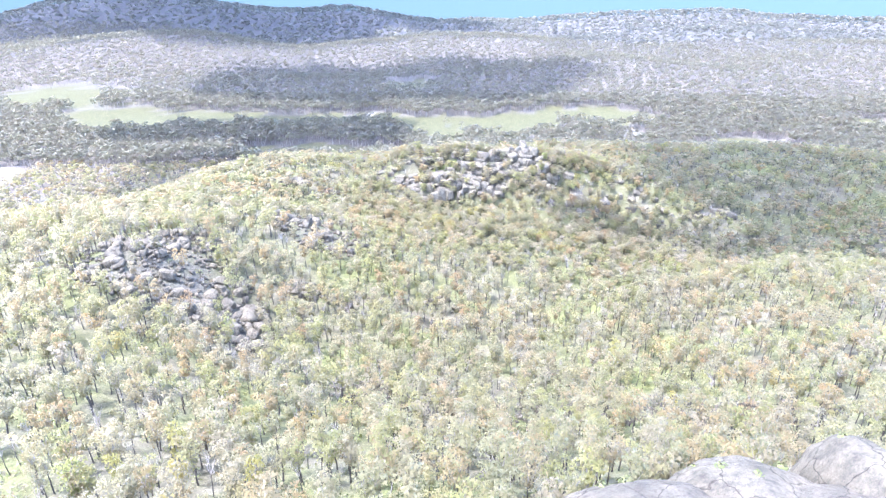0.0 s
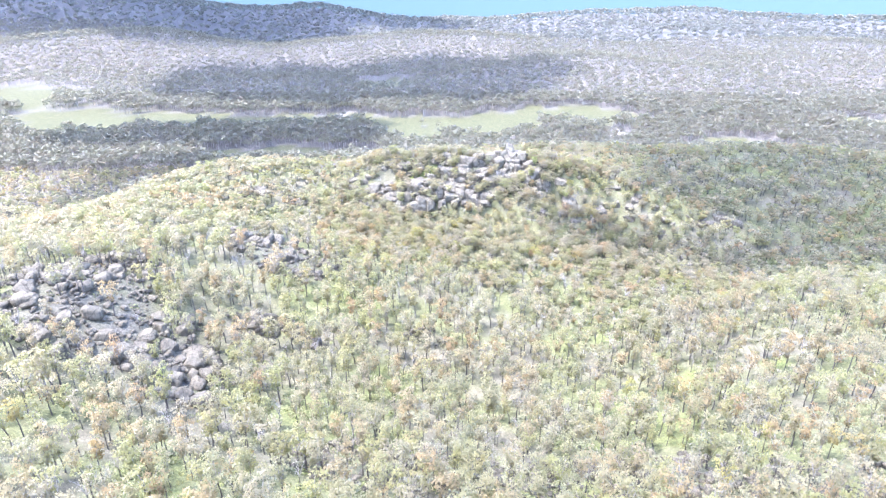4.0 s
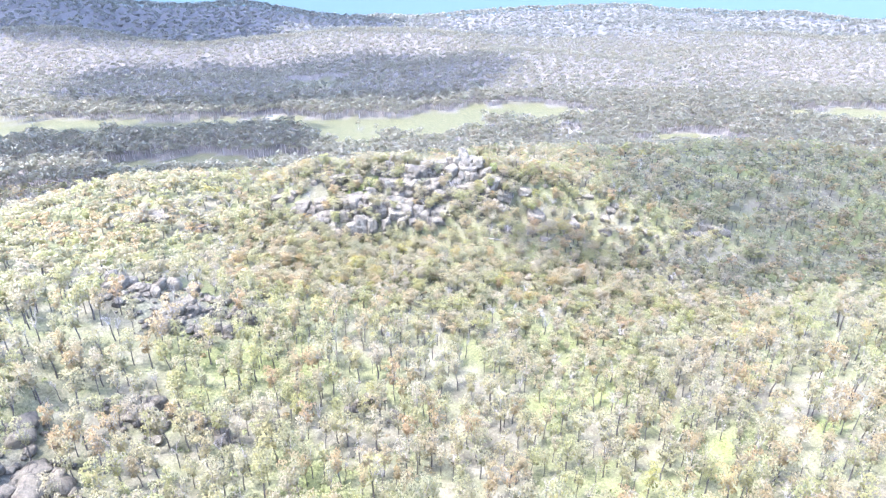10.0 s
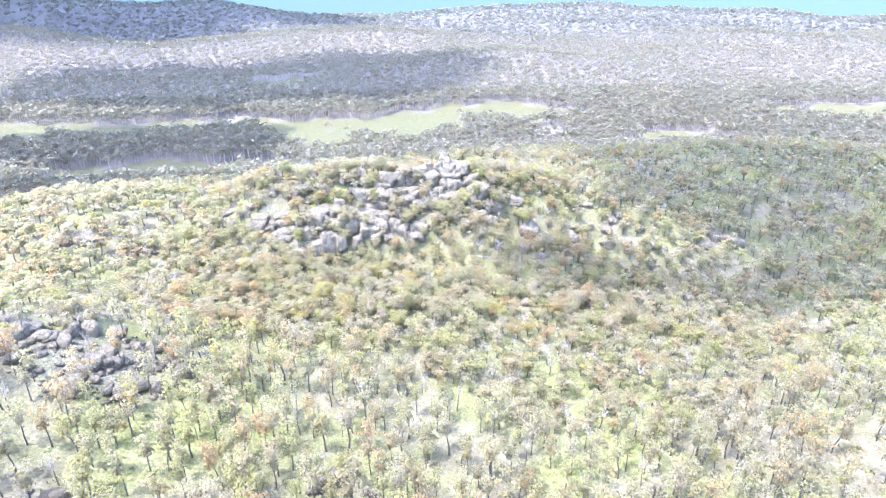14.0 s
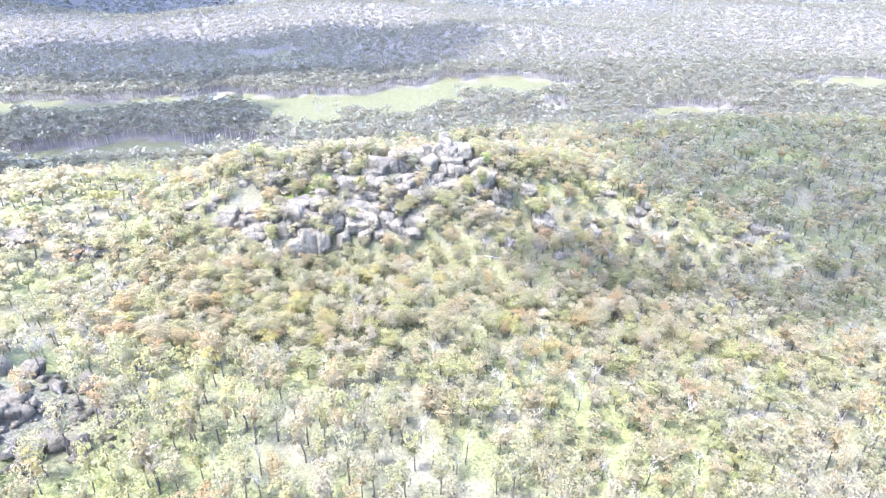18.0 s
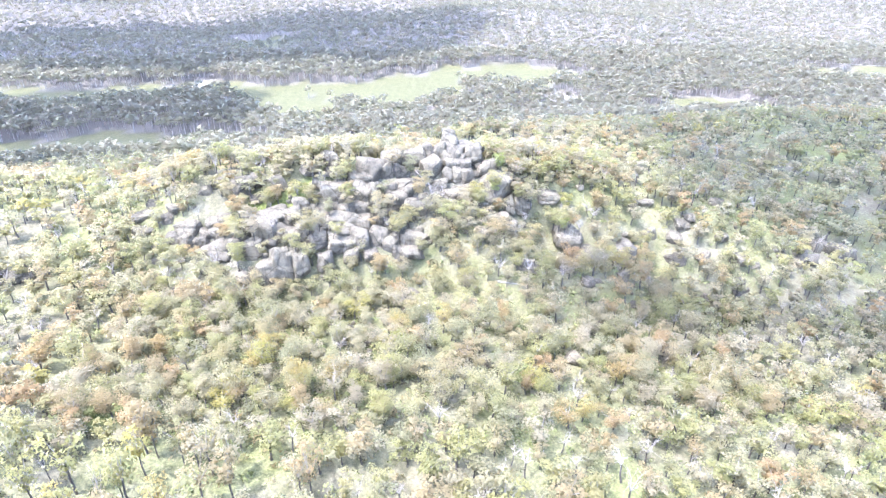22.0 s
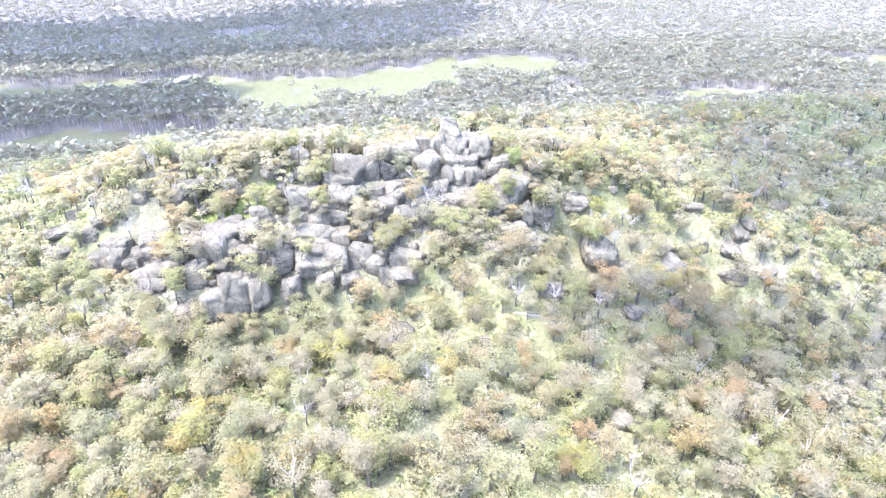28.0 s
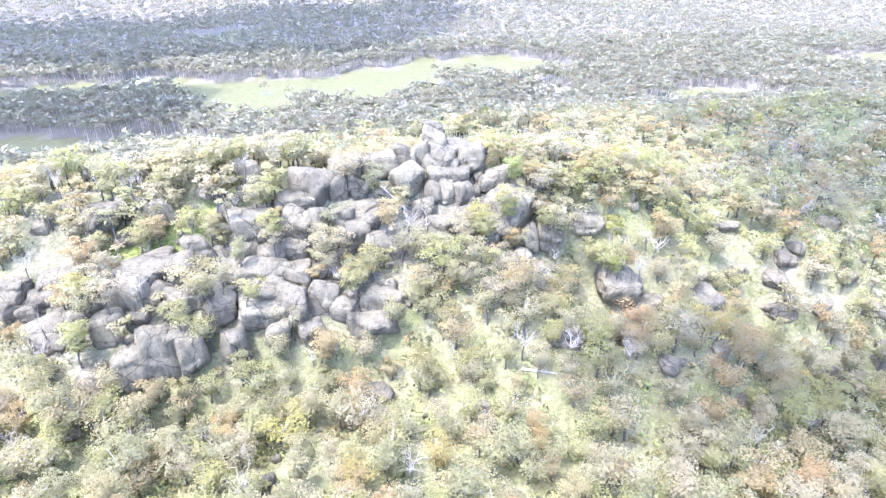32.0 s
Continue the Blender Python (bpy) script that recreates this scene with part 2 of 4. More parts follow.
def axis(low, high, fine_low, fine_high, step):
    inner = list(np.arange(fine_low, fine_high + 0.1, step))
    up, down, s = [fine_high], [fine_low], step
    while up[-1] < high or down[-1] > low:
        s *= 1.09
        if up[-1] < high:
            up.append(up[-1] + s)
        if down[-1] > low:
            down.append(down[-1] - s)
    return np.array(down[:0:-1] + inner + up[1:])


def triangles(name, verts, faces, materials, slots=None, values=None, smooth=False, normals=None):
    """One mesh from arrays of corners and of triangles; normals: those of rounded crowns, zero where the faces give them."""
    me = bpy.data.meshes.new(name)
    verts, faces = np.ascontiguousarray(verts, np.float32), np.ascontiguousarray(faces, np.int32)
    k = faces.shape[1]
    if normals is not None:
        corner = verts[faces]
        away = (np.cross(corner[:, 1] - corner[:, 0], corner[:, 2] - corner[:, 0]) * normals[faces[:, 0]]).sum(1) < 0
        faces = np.ascontiguousarray(np.where(away[:, None], faces[:, ::-1], faces), np.int32)
    me.vertices.add(len(verts))
    me.vertices.foreach_set("co", verts.ravel())
    me.loops.add(faces.size)
    me.loops.foreach_set("vertex_index", faces.ravel())
    me.polygons.add(len(faces))
    me.polygons.foreach_set("loop_start", np.arange(0, faces.size, k, dtype=np.int32))
    if slots is not None:
        me.polygons.foreach_set("material_index", np.ascontiguousarray(slots, np.int32))
    me.polygons.foreach_set("use_smooth", np.full(len(faces), smooth))
    for m in materials:
        me.materials.append(m)
    for key, value in (values or {}).items():
        a = me.attributes.new(key, "FLOAT", "POINT")
        a.data.foreach_set("value", np.ascontiguousarray(value, np.float32))
    if normals is not None:
        me.polygons.foreach_set("use_smooth", np.full(len(faces), True))
    me.update(calc_edges=True)
    if normals is not None:
        me.normals_split_custom_set_from_vertices(np.ascontiguousarray(normals, np.float32))
    return me


def part(name, me, parent, label=""):
    ob = new(name, me)
    ob.parent = parent
    return tagged(ob, label)


def build_ground():
    xs, ys = axis(-4700, 4700, -340, 340, 5), axis(-1800, 4700, 20, 740, 5)
    gx, gy = np.meshgrid(xs, ys)
    gz = ground_height(gx, gy)
    near = np.exp(-((gx / 400) ** 2) - ((gy - 350) / 400) ** 2)
    gz = gz + near * (0.5 * np.sin(gx / 3.7 + gy / 5.1) * np.sin(gy / 4.3 - gx / 7.7))
    n, m = gx.shape
    i = np.arange(n * m).reshape(n, m)
    quads = np.stack([i[:-1, :-1], i[:-1, 1:], i[1:, 1:], i[1:, :-1]], -1).reshape(-1, 4)
    verts = np.stack([gx, gy, gz], -1).reshape(-1, 3)
    values = {"meadow": patches(gx, gy, MEADOWS, 0.18).ravel(), "bare": patches(gx, gy, BARE).ravel()}
    values["rock"] = (patches(gx, gy, OUTCROPS, 0.5) * (0.7 + 0.3 * np.sin(gx / 2.9 + 2 * np.sin(gy / 4.7)) * np.sin(gy / 3.3))).ravel()
    values["grit"] = patches(gx, gy, [(10, 410, 150, 75, 0), (62, 162, 75, 20, 0), (-140, 245, 40, 50, 0)], 0.5).ravel() * 0.85
    values["ledge"] = patches(gx, gy, [(-40, 446, 12, 5, 0), (-50, 444, 7, 4, 0), (-28, 449, 5, 3, 0)], 0.5).ravel()
    lush = np.sin(gx / 19 + 1.5 * np.sin(gy / 29)) * np.sin(gy / 23 + 0.7)
    values["lawn"] = (0.32 * ease((lush - 0.2) / 0.5) * (1 - patches(gx, gy, [(0, 452, 100, 36, 0)]))).ravel()
    values["lawn"] = np.maximum(values["lawn"], 0.8 * patches(gx, gy, LAWNS, 0.6).ravel())
    # distance masks for the hazed tone of the far ground
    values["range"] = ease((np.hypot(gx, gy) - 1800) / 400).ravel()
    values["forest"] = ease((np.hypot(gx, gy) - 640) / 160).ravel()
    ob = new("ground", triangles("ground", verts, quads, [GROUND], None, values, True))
    tagged(ob, "hilly ground of pale litter, grass and marsh meadow", "ground", "", "structure")


build_ground()


def build_roads():
    """Pale gravel roads that cross the plain beyond the tor."""
    gravel = plain("gravel", (0.22, 0.215, 0.20), (0.32, 0.31, 0.29), 0.2, 0.95)
    for line in [((70, 1128), (190, 1108), (300, 1150), (402, 1188)), ((540, 1090), (590, 1066), (670, 1032), (745, 1008), (860, 985))]:
        spine = []
        for (ax, ay), (bx, by) in zip(line, line[1:]):
            spine.extend((ax + (bx - ax) * k / 8, ay + (by - ay) * k / 8 + 4 * math.sin((ax + (bx - ax) * k / 8) / 23)) for k in range(8))
        spine = np.array(spine)
        way = np.gradient(spine, axis=0)
        side = np.stack([-way[:, 1], way[:, 0]], -1) / np.linalg.norm(way, axis=1, keepdims=True) * 1.7
        edge = np.concatenate([spine - side, spine + side])
        verts = np.c_[edge, ground_height(edge[:, 0], edge[:, 1]) + 0.5]
        n = len(spine)
        i = np.arange(n - 1)
        ob = new("road", triangles("road", verts, np.stack([i, i + 1, n + i + 1, n + i], -1), [gravel]))
        tagged(ob, "pale gravel road across the forested plain", "road", "", "structure")


build_roads()


def build_backdrop():
    n = 72
    a = np.linspace(-math.pi * 0.5, math.pi * 0.5, n)
    ring = np.stack([4640 * np.sin(a), 200 + 4400 * np.cos(a)], -1)
    low, high = np.c_[ring, np.full(n, -420.0)], np.c_[ring, 45 + 22 * np.sin(a * 9) + 14 * np.sin(a * 23 + 1)]
    i = np.arange(n - 1)
    faces = np.stack([i, i + 1, n + i + 1, n + i], -1)
    # the ring glows pale blue of itself to stand for hazy distance
    m, tree, b = material("haze_glow", 1.0)
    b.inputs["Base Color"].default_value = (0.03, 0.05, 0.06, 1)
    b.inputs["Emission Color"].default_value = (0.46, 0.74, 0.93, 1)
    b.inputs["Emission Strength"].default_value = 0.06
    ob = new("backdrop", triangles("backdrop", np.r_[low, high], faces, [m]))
    tagged(ob, "flat ring glowing pale blue in place of hazy far ranges", "distance", "", "structure")


build_backdrop()


# ---- clouds that drift between the sun and the land ----
def build_cloud(x, y, wide, deep, seed):
    """A cumulus whose shadow falls on x, y."""
    far = 1500 / SUN_WAY.z
    base = Vector((x, y, float(ground_height(x, y)))) + SUN_WAY * far
    bm = bmesh.new()
    bmesh.ops.create_icosphere(bm, subdivisions=5, radius=1.0)
    shift = Vector((seed * 5.3, seed * 2.1, seed * 9.7))
    for v in bm.verts:
        d = Vector((v.co.x, v.co.y, 0))
        r = 1 + 0.32 * noise.noise(d * 1.3 + shift) + 0.22 * noise.noise(d * 3.5 + shift) + 0.14 * noise.noise(d * 9 + shift)
        puff = 1 + 0.5 * noise.noise(v.co * 4 + shift)
        v.co = Vector((v.co.x * r * wide, v.co.y * r * deep, (v.co.z if v.co.z > 0 else v.co.z * 0.25) * 0.4 * puff * min(wide, deep)))
    for f in bm.faces:
        f.smooth = True
    me = bpy.data.meshes.new("cumulus_cloud")
    bm.to_mesh(me)
    bm.free()
    me.materials.append(CLOUD)
    ob = new("cumulus_cloud", me)
    ob.location = base
    tagged(ob, "white cumulus cloud drifting high over the woodland", "cloud", "clouds over the land", "")


for shade in [(82, 408, 42, 17, 3), (172, 396, 52, 24, 11), (-300, 640, 150, 80, 14), (225, 500, 122, 64, 4), (320, 465, 165, 98, 15), (260, 605, 330, 92, 5), (-190, 1380, 410, 345, 6), (-1150, 2350, 760, 640, 7), (-330, 880, 230, 115, 8), (-30, 590, 190, 65, 12), (-450, 2650, 400, 330, 9)]:
    build_cloud(*shade)


# ---- rock ----
def boulder_mesh(name, seed, kind, fine=3):
    """A granite stone, one metre across, bounded by rounded joint planes."""
    rnd = random.Random(seed)
    sides = []
    for k in range(6):
        w = Vector((0, 0, 0))
        w[k // 2] = 1 if k % 2 else -1
        tilt = 0.3 if kind == "block" else 0.45
        w = (w + Vector((rnd.uniform(-tilt, tilt), rnd.uniform(-tilt, tilt), rnd.uniform(-tilt, tilt)))).normalized()
        sides.append((w, rnd.uniform(0.40, 0.5)))
    for k in range(3 if kind == "block" else 6):
        w = Vector((rnd.gauss(0, 1), rnd.gauss(0, 1), rnd.gauss(0, 0.8) + 0.2)).normalized()
        sides.append((w, rnd.uniform(0.44, 0.56)))
    power = {"block": 24, "split": 15, "round": 9}[kind]
    shift = Vector((rnd.uniform(0, 90), rnd.uniform(0, 90), rnd.uniform(0, 90)))
    joints = []
    for k in range(4 if fine > 3 else 0):
        w = Vector((rnd.gauss(0, 0.25), rnd.gauss(0, 0.25), 1)) if k % 2 else Vector((rnd.gauss(0, 1), rnd.gauss(0, 1), 0.2))
        joints.append((w.normalized(), rnd.uniform(-0.25, 0.3)))
    bm = bmesh.new()
    bmesh.ops.create_icosphere(bm, subdivisions=fine, radius=1.0)
    for v in bm.verts:
        d = v.co.normalized()
        r = sum((max(0.0, w.dot(d)) / far) ** power for w, far in sides) ** (-1 / power)
        v.co = d * min(r, 0.72) * (1 + 0.07 * noise.noise(d * 1.7 + shift) + 0.035 * noise.noise(d * 5 + shift) + (0.02 * noise.noise(d * 11 + shift) if fine > 3 else 0))
    for v in bm.verts:
        bend = 0.05 * noise.noise(v.co * 3 + shift)
        v.co *= 1 - sum(0.10 * math.exp(-(((w.dot(v.co) - at + bend) / 0.03) ** 2)) for w, at in joints)
    for f in bm.faces:
        f.smooth = True
    me = bpy.data.meshes.new(name)
    bm.to_mesh(me)
    bm.free()
    me.materials.append(GRANITE)
    return me


def dome_mesh(name, seed):
    """A broad bare dome, one metre across."""
    bm = bmesh.new()
    bmesh.ops.create_icosphere(bm, subdivisions=5, radius=0.5)
    shift = Vector((seed * 3.1, seed * 7.7, seed))
    for v in bm.verts:
        v.co *= 1 + 0.05 * noise.noise(v.co * 2.5 + shift) + 0.045 * noise.noise(v.co * 7 + shift) + 0.012 * noise.noise(v.co * 20 + shift)
    for f in bm.faces:
        f.smooth = True
    me = bpy.data.meshes.new(name)
    bm.to_mesh(me)
    bm.free()
    me.materials.append(GRANITE)
    return me


ROUND = [boulder_mesh("granite_boulder", 10 + k, "round" if k % 3 else "split") for k in range(10)]
SQUARE = [boulder_mesh("granite_block", 40 + k, "split" if k % 2 else "block") for k in range(12)]
BIG_ROUND = [boulder_mesh("granite_boulder", 70 + k, "round" if k % 2 else "split", 4) for k in range(8)]
BIG_SQUARE = [boulder_mesh("granite_block", 90 + k, "split" if k % 3 else "block", 4) for k in range(10)]
rock_dice = random.Random(5)


def boulder(x, y, z, w, h, shapes, label, group, deep=0.85, lean=6, name="granite_boulder"):
    """A stone w wide and h high round x, y, z, carried down to the ground."""
    floor_z = float(ground_height(x, y)) - 0.4
    top, low = z + h / 2, min(z - h / 2, floor_z)
    if top - low > 1.35 * max(w, h):
        low = z - h * 0.7
        boulder(x + rock_dice.uniform(-0.8, 0.8), y + rock_dice.uniform(0, 1.2), low - h * 0.35, w * rock_dice.uniform(1.0, 1.3), h, shapes, label, group, deep, lean, name)
    ob = new(name, rock_dice.choice(shapes))
    ob.matrix_world = pose(x, y, (top + low) / 2, rock_dice.uniform(-lean, lean), rock_dice.uniform(-lean, lean), rock_dice.choice((0, 180)) + rock_dice.uniform(-28, 28))
    ob.scale = (w * 1.2, w * deep * 1.15, (top - low) * 1.2)
    return tagged(ob, label, "boulder", group)


# centre x, y, z, width and height of the stones of the tor
SUMMIT = [
    (20, 463, -9.1, 3.8, 3.2), (20, 461, -11.8, 6.2, 5.2),
    (21, 458, -14.6, 8.1, 5.0), (16, 458, -13.7, 4.1, 5.0),
    (28, 457, -15.4, 6.5, 6.5), (31, 459, -14.0, 2.9, 2.8),
    (12, 458, -13.7, 3.4, 4.4), (14, 457, -15.0, 2.6, 3.5),
]
CRAG = [
    (7, 457, -14.3, 7.6, 3.1), (-1, 457, -14.4, 6.5, 2.9),
    (3, 456, -15.1, 4.2, 2.9), (13, 453, -17.9, 7.1, 7.3),
    (18, 456, -16.2, 3.9, 4.4), (20, 453, -18.6, 4.9, 5.8),
    (24, 453, -18.2, 5.6, 4.4), (21, 450, -20.7, 3.9, 5.6),
    (18, 450, -20.8, 4.2, 6.0), (25, 450, -21.2, 4.9, 5.3),
    (23, 455, -16.6, 3.8, 3.1), (15, 447, -23.3, 5.1, 4.6),
    (27, 445, -25.1, 6.1, 5.5), (20, 443, -25.8, 6.7, 4.1),
    (18, 440, -27.6, 4.8, 4.4), (23, 441, -27.4, 4.1, 3.5),
    (13, 440, -27.4, 4.8, 4.3),
]
EAST = [
    (35, 447, -24.1, 10.8, 8.5), (41, 450, -24.0, 4.1, 5.7),
    (34, 453, -18.7, 4.5, 5.4), (44, 445, -28.1, 5.2, 3.8),
    (44, 443, -30.0, 5.7, 4.3), (39, 442, -29.2, 3.5, 4.7),
    (54, 448, -28.9, 5.0, 4.5), (47, 451, -24.5, 5.4, 3.9),
    (31, 452, -19.8, 3.4, 3.7), (44, 424, -45.9, 6.5, 5.0),
    (36, 437, -32.2, 4.9, 3.5), (60, 436, -40.3, 10.0, 6.4),
    (55, 447, -29.4, 7.4, 4.9), (69, 445, -35.2, 4.1, 5.4),
    (38, 434, -34.9, 4.6, 4.0),
]
SLOPE = [
    (79, 432, -46.7, 9.2, 7.9), (41, 418, -42.1, 6.5, 3.9),
    (55, 418, -43.8, 3.7, 3.1), (104, 438, -39.3, 4.6, 4.6),
    (101, 436, -43.0, 5.6, 3.9), (92, 439, -42.3, 4.3, 4.4),
    (107, 415, -59.3, 4.9, 6.0), (119, 418, -56.4, 5.9, 3.8),
    (100, 431, -48.9, 5.9, 4.3), (72, 412, -44.3, 3.6, 4.3),
    (122, 425, -47.5, 5.8, 3.4), (127, 424, -50.1, 3.2, 2.4),
    (66, 434, -45.3, 7.9, 3.4), (62, 410, -44.4, 3.6, 2.6),
    (109, 429, -47.8, 4.7, 3.7),
]
BLOCK = [
    (-9, 452, -18.3, 8.9, 8.5), (-4, 451, -19.3, 4.4, 7.1),
    (-15, 449, -20.3, 4.7, 4.2), (-23, 455, -15.0, 5.2, 5.1),
    (-23, 451, -17.8, 5.0, 3.0), (-20, 449, -19.5, 3.5, 4.7),
    (1, 451, -19.2, 4.1, 5.3), (2, 447, -22.3, 5.1, 3.9),
    (3, 444, -24.1, 3.9, 5.4), (-54, 449, -21.7, 6.3, 6.8),
    (-48, 451, -20.1, 5.1, 4.3), (-42, 449, -20.3, 5.4, 4.6),
    (-31, 452, -17.0, 5.2, 4.2), (-33, 440, -25.3, 4.2, 4.5),
]
TERRACE = [
    (-22, 443, -23.2, 7.7, 7.5), (-13, 443, -23.7, 6.3, 6.9),
    (-8, 443, -24.3, 5.1, 8.1), (-1, 441, -26.0, 6.7, 6.9),
    (-3, 444, -23.8, 4.8, 5.2), (-23, 439, -26.3, 3.9, 2.8),
    (-18, 438, -27.0, 5.4, 2.8), (-7, 439, -26.9, 4.2, 3.7),
    (-13, 439, -26.8, 4.7, 3.0), (5, 438, -28.9, 7.0, 8.4),
    (10, 439, -28.6, 4.3, 7.2), (9, 431, -33.5, 3.6, 2.8),
    (-11, 449, -20.4, 4.9, 3.2), (-3, 437, -28.8, 4.4, 3.4),
]
WALL = [
    (-20, 435, -29.0, 8.7, 5.1), (-20, 431, -31.6, 8.5, 3.4),
    (-13, 434, -30.3, 6.4, 5.0), (-20, 427, -34.2, 8.4, 5.6),
    (-14, 428, -34.2, 6.7, 8.1), (-8, 429, -33.3, 5.6, 7.3),
    (5, 428, -35.4, 6.4, 5.8), (3, 425, -37.7, 7.4, 3.6),
    (1, 428, -35.3, 3.3, 4.9), (-17, 423, -37.7, 4.8, 5.1),
    (-4, 427, -35.5, 5.3, 4.9), (-3, 433, -31.7, 5.4, 5.0),
    (-1, 425, -37.7, 4.5, 4.0), (-10, 424, -37.5, 4.4, 4.0),
]
CLIFF = [
    (-43, 437, -28.7, 10.1, 5.4), (-36, 436, -28.4, 7.1, 6.1),
    (-44, 431, -29.8, 8.3, 7.6), (-31, 431, -30.7, 7.0, 4.3),
    (-35, 429, -31.9, 5.6, 5.1), (-35, 423, -36.1, 6.2, 5.1),
    (-39, 421, -37.3, 6.7, 8.9), (-44, 419, -38.7, 5.9, 6.5),
    (-33, 421, -38.3, 5.3, 7.4), (-28, 427, -33.6, 5.9, 5.5),
    (-48, 425, -34.0, 5.0, 6.1), (-52, 432, -28.8, 5.4, 5.0),
    (-25, 422, -37.7, 5.0, 4.7),
]
WEST = [
    (-65, 439, -35.7, 5.7, 5.3), (-61, 438, -34.4, 4.9, 5.3),
    (-62, 432, -36.3, 6.2, 3.5), (-58, 429, -36.0, 4.7, 5.0),
    (-54, 427, -34.3, 4.6, 6.5), (-67, 437, -36.5, 4.9, 4.4),
    (-60, 427, -37.2, 5.3, 4.2), (-62, 442, -31.7, 8.8, 4.5),
    (-80, 446, -31.2, 5.0, 3.7), (-86, 453, -28.9, 3.7, 3.5),
    (-77, 448, -28.5, 5.0, 3.7), (-89, 450, -31.3, 6.7, 2.9),
    (-72, 442, -32.9, 7.3, 4.2), (-67, 451, -23.9, 5.1, 3.8),
    (-63, 452, -21.5, 5.1, 3.8), (-72, 438, -36.6, 5.3, 4.9),
    (-88, 443, -34.8, 6.2, 4.2), (-77, 440, -35.7, 5.4, 4.1),
]


def build_tor():
    for k, (x, y, z, w, h) in enumerate(SUMMIT):
        ob = new("summit_stone", rock_dice.choice(BIG_SQUARE if k in (4, 5) else BIG_ROUND))
        ob.matrix_world = pose(x, y, z, rock_dice.uniform(-6, 6), rock_dice.uniform(-6, 6), rock_dice.choice((0, 180)) + rock_dice.uniform(-25, 25))
        ob.scale = (w * 1.15, w * 1.0, h * 1.25)
        tagged(ob, "pale granite stone balanced in the summit stack", "boulder", "summit stack")
    for row in CRAG:
        boulder(*row, BIG_SQUARE + BIG_ROUND[:3], "grey granite boulder jammed in the crag", "boulders of the crag", 0.9, 18)
    for row in BLOCK:
        boulder(*row, BIG_ROUND, "rounded grey granite block on the ledge", "boulders of the ledge")
    for row in TERRACE + WALL:
        boulder(*row, BIG_SQUARE + BIG_ROUND[:4], "pale jointed granite slab of the terraces", "slabs of the terraces", 0.85, 7, "granite_block")
    for row in CLIFF:
        boulder(*row, BIG_SQUARE, "streaked granite block of the lower cliff", "blocks of the cliff", 0.9, 6, "granite_block")
    for row in WEST:
        boulder(*row, BIG_ROUND + BIG_SQUARE[:3], "weathered granite boulder among grass and trees", "boulders of the terraces")
    for row in EAST:
        boulder(*row, BIG_ROUND, "pale granite boulder half hidden by trees", "boulders of the east slope", 0.9, 12)
    for row in SLOPE:
        boulder(*row, BIG_ROUND + BIG_SQUARE[:4], "pale granite boulder on the wooded slope", "boulders of the slope", 0.9, 12)


build_tor()


def build_bedrock():
    """The solid mass that the stones of the tor lean on."""
    for x, y, z, w, h, deep in [(20, 462, -19, 26, 12, 12), (-6, 455, -25, 30, 10, 9), (-14, 448, -32, 36, 10, 10), (-36, 444, -34, 26, 9, 10), (14, 450, -29, 26, 12, 9), (38, 453, -28, 20, 9, 9), (-32, 432, -41, 26, 12, 10), (-10, 436, -40, 26, 11, 10)]:
        ob = new("granite_bedrock", rock_dice.choice(BIG_SQUARE))
        ob.matrix_world = pose(x, y, z, 12, 0, rock_dice.uniform(-8, 8))
        ob.scale = (w, deep, h)
        tagged(ob, "grey granite bedrock showing between the blocks", "bedrock", "bedrock of the tor")


build_bedrock()

# heaps of stones: x, y, half widths, turn, number, least and greatest size
WEST_HEAPS = [
    (-150, 240, 44, 26, -5, 120, 1.6, 6.5), (-112, 226, 17, 17, -30, 48, 2.0, 6.5), (-170, 276, 26, 24, 0, 40, 1.6, 6.0), (-102, 324, 27, 16, -5, 52, 1.8, 6.0), (-126, 330, 6, 5, 0, 8, 3.5, 6.5),
    (-90, 271, 22, 8, 0, 18, 2.0, 5.0), (-152, 426, 8, 5, 0, 8, 4.0, 8.0), (-122, 420, 6, 4, 0, 4, 3.0, 6.0),
]
SLOPE_HEAPS = [
    (-27, 286, 11, 6, 0, 10, 2.0, 4.5), (168, 440, 9, 6, 0, 6, 4.0, 8.0), (145, 428, 8, 5, 0, 6, 3.0, 5.5),
    (-30, 196, 36, 16, 0, 26, 1.6, 4.5), (45, 192, 44, 15, 0, 34, 1.6, 4.5), (95, 178, 26, 14, 0, 18, 1.6, 4.5),
]


def build_heaps():
    for x, y, a, b, turn, count, least, most in WEST_HEAPS + SLOPE_HEAPS:
        co, si = math.cos(radians(turn)), math.sin(radians(turn))
        for k in range(count):
            r, w = math.sqrt(rock_dice.random()), rock_dice.uniform(0, 2 * math.pi)
            u, v = a * r * math.cos(w), b * r * math.sin(w)
            px, py = x + u * co - v * si, y + u * si + v * co
            size = least + (most - least) * rock_dice.random() ** 2.2
            high = size * rock_dice.uniform(0.6, 0.9)
            boulder(px, py, float(ground_height(px, py)) + high * 0.28, size, high, SQUARE + ROUND[:5], "grey weathered granite boulder in a tumbled heap", "boulder heaps", 0.9, 18, "tumbled_boulder")


build_heaps()


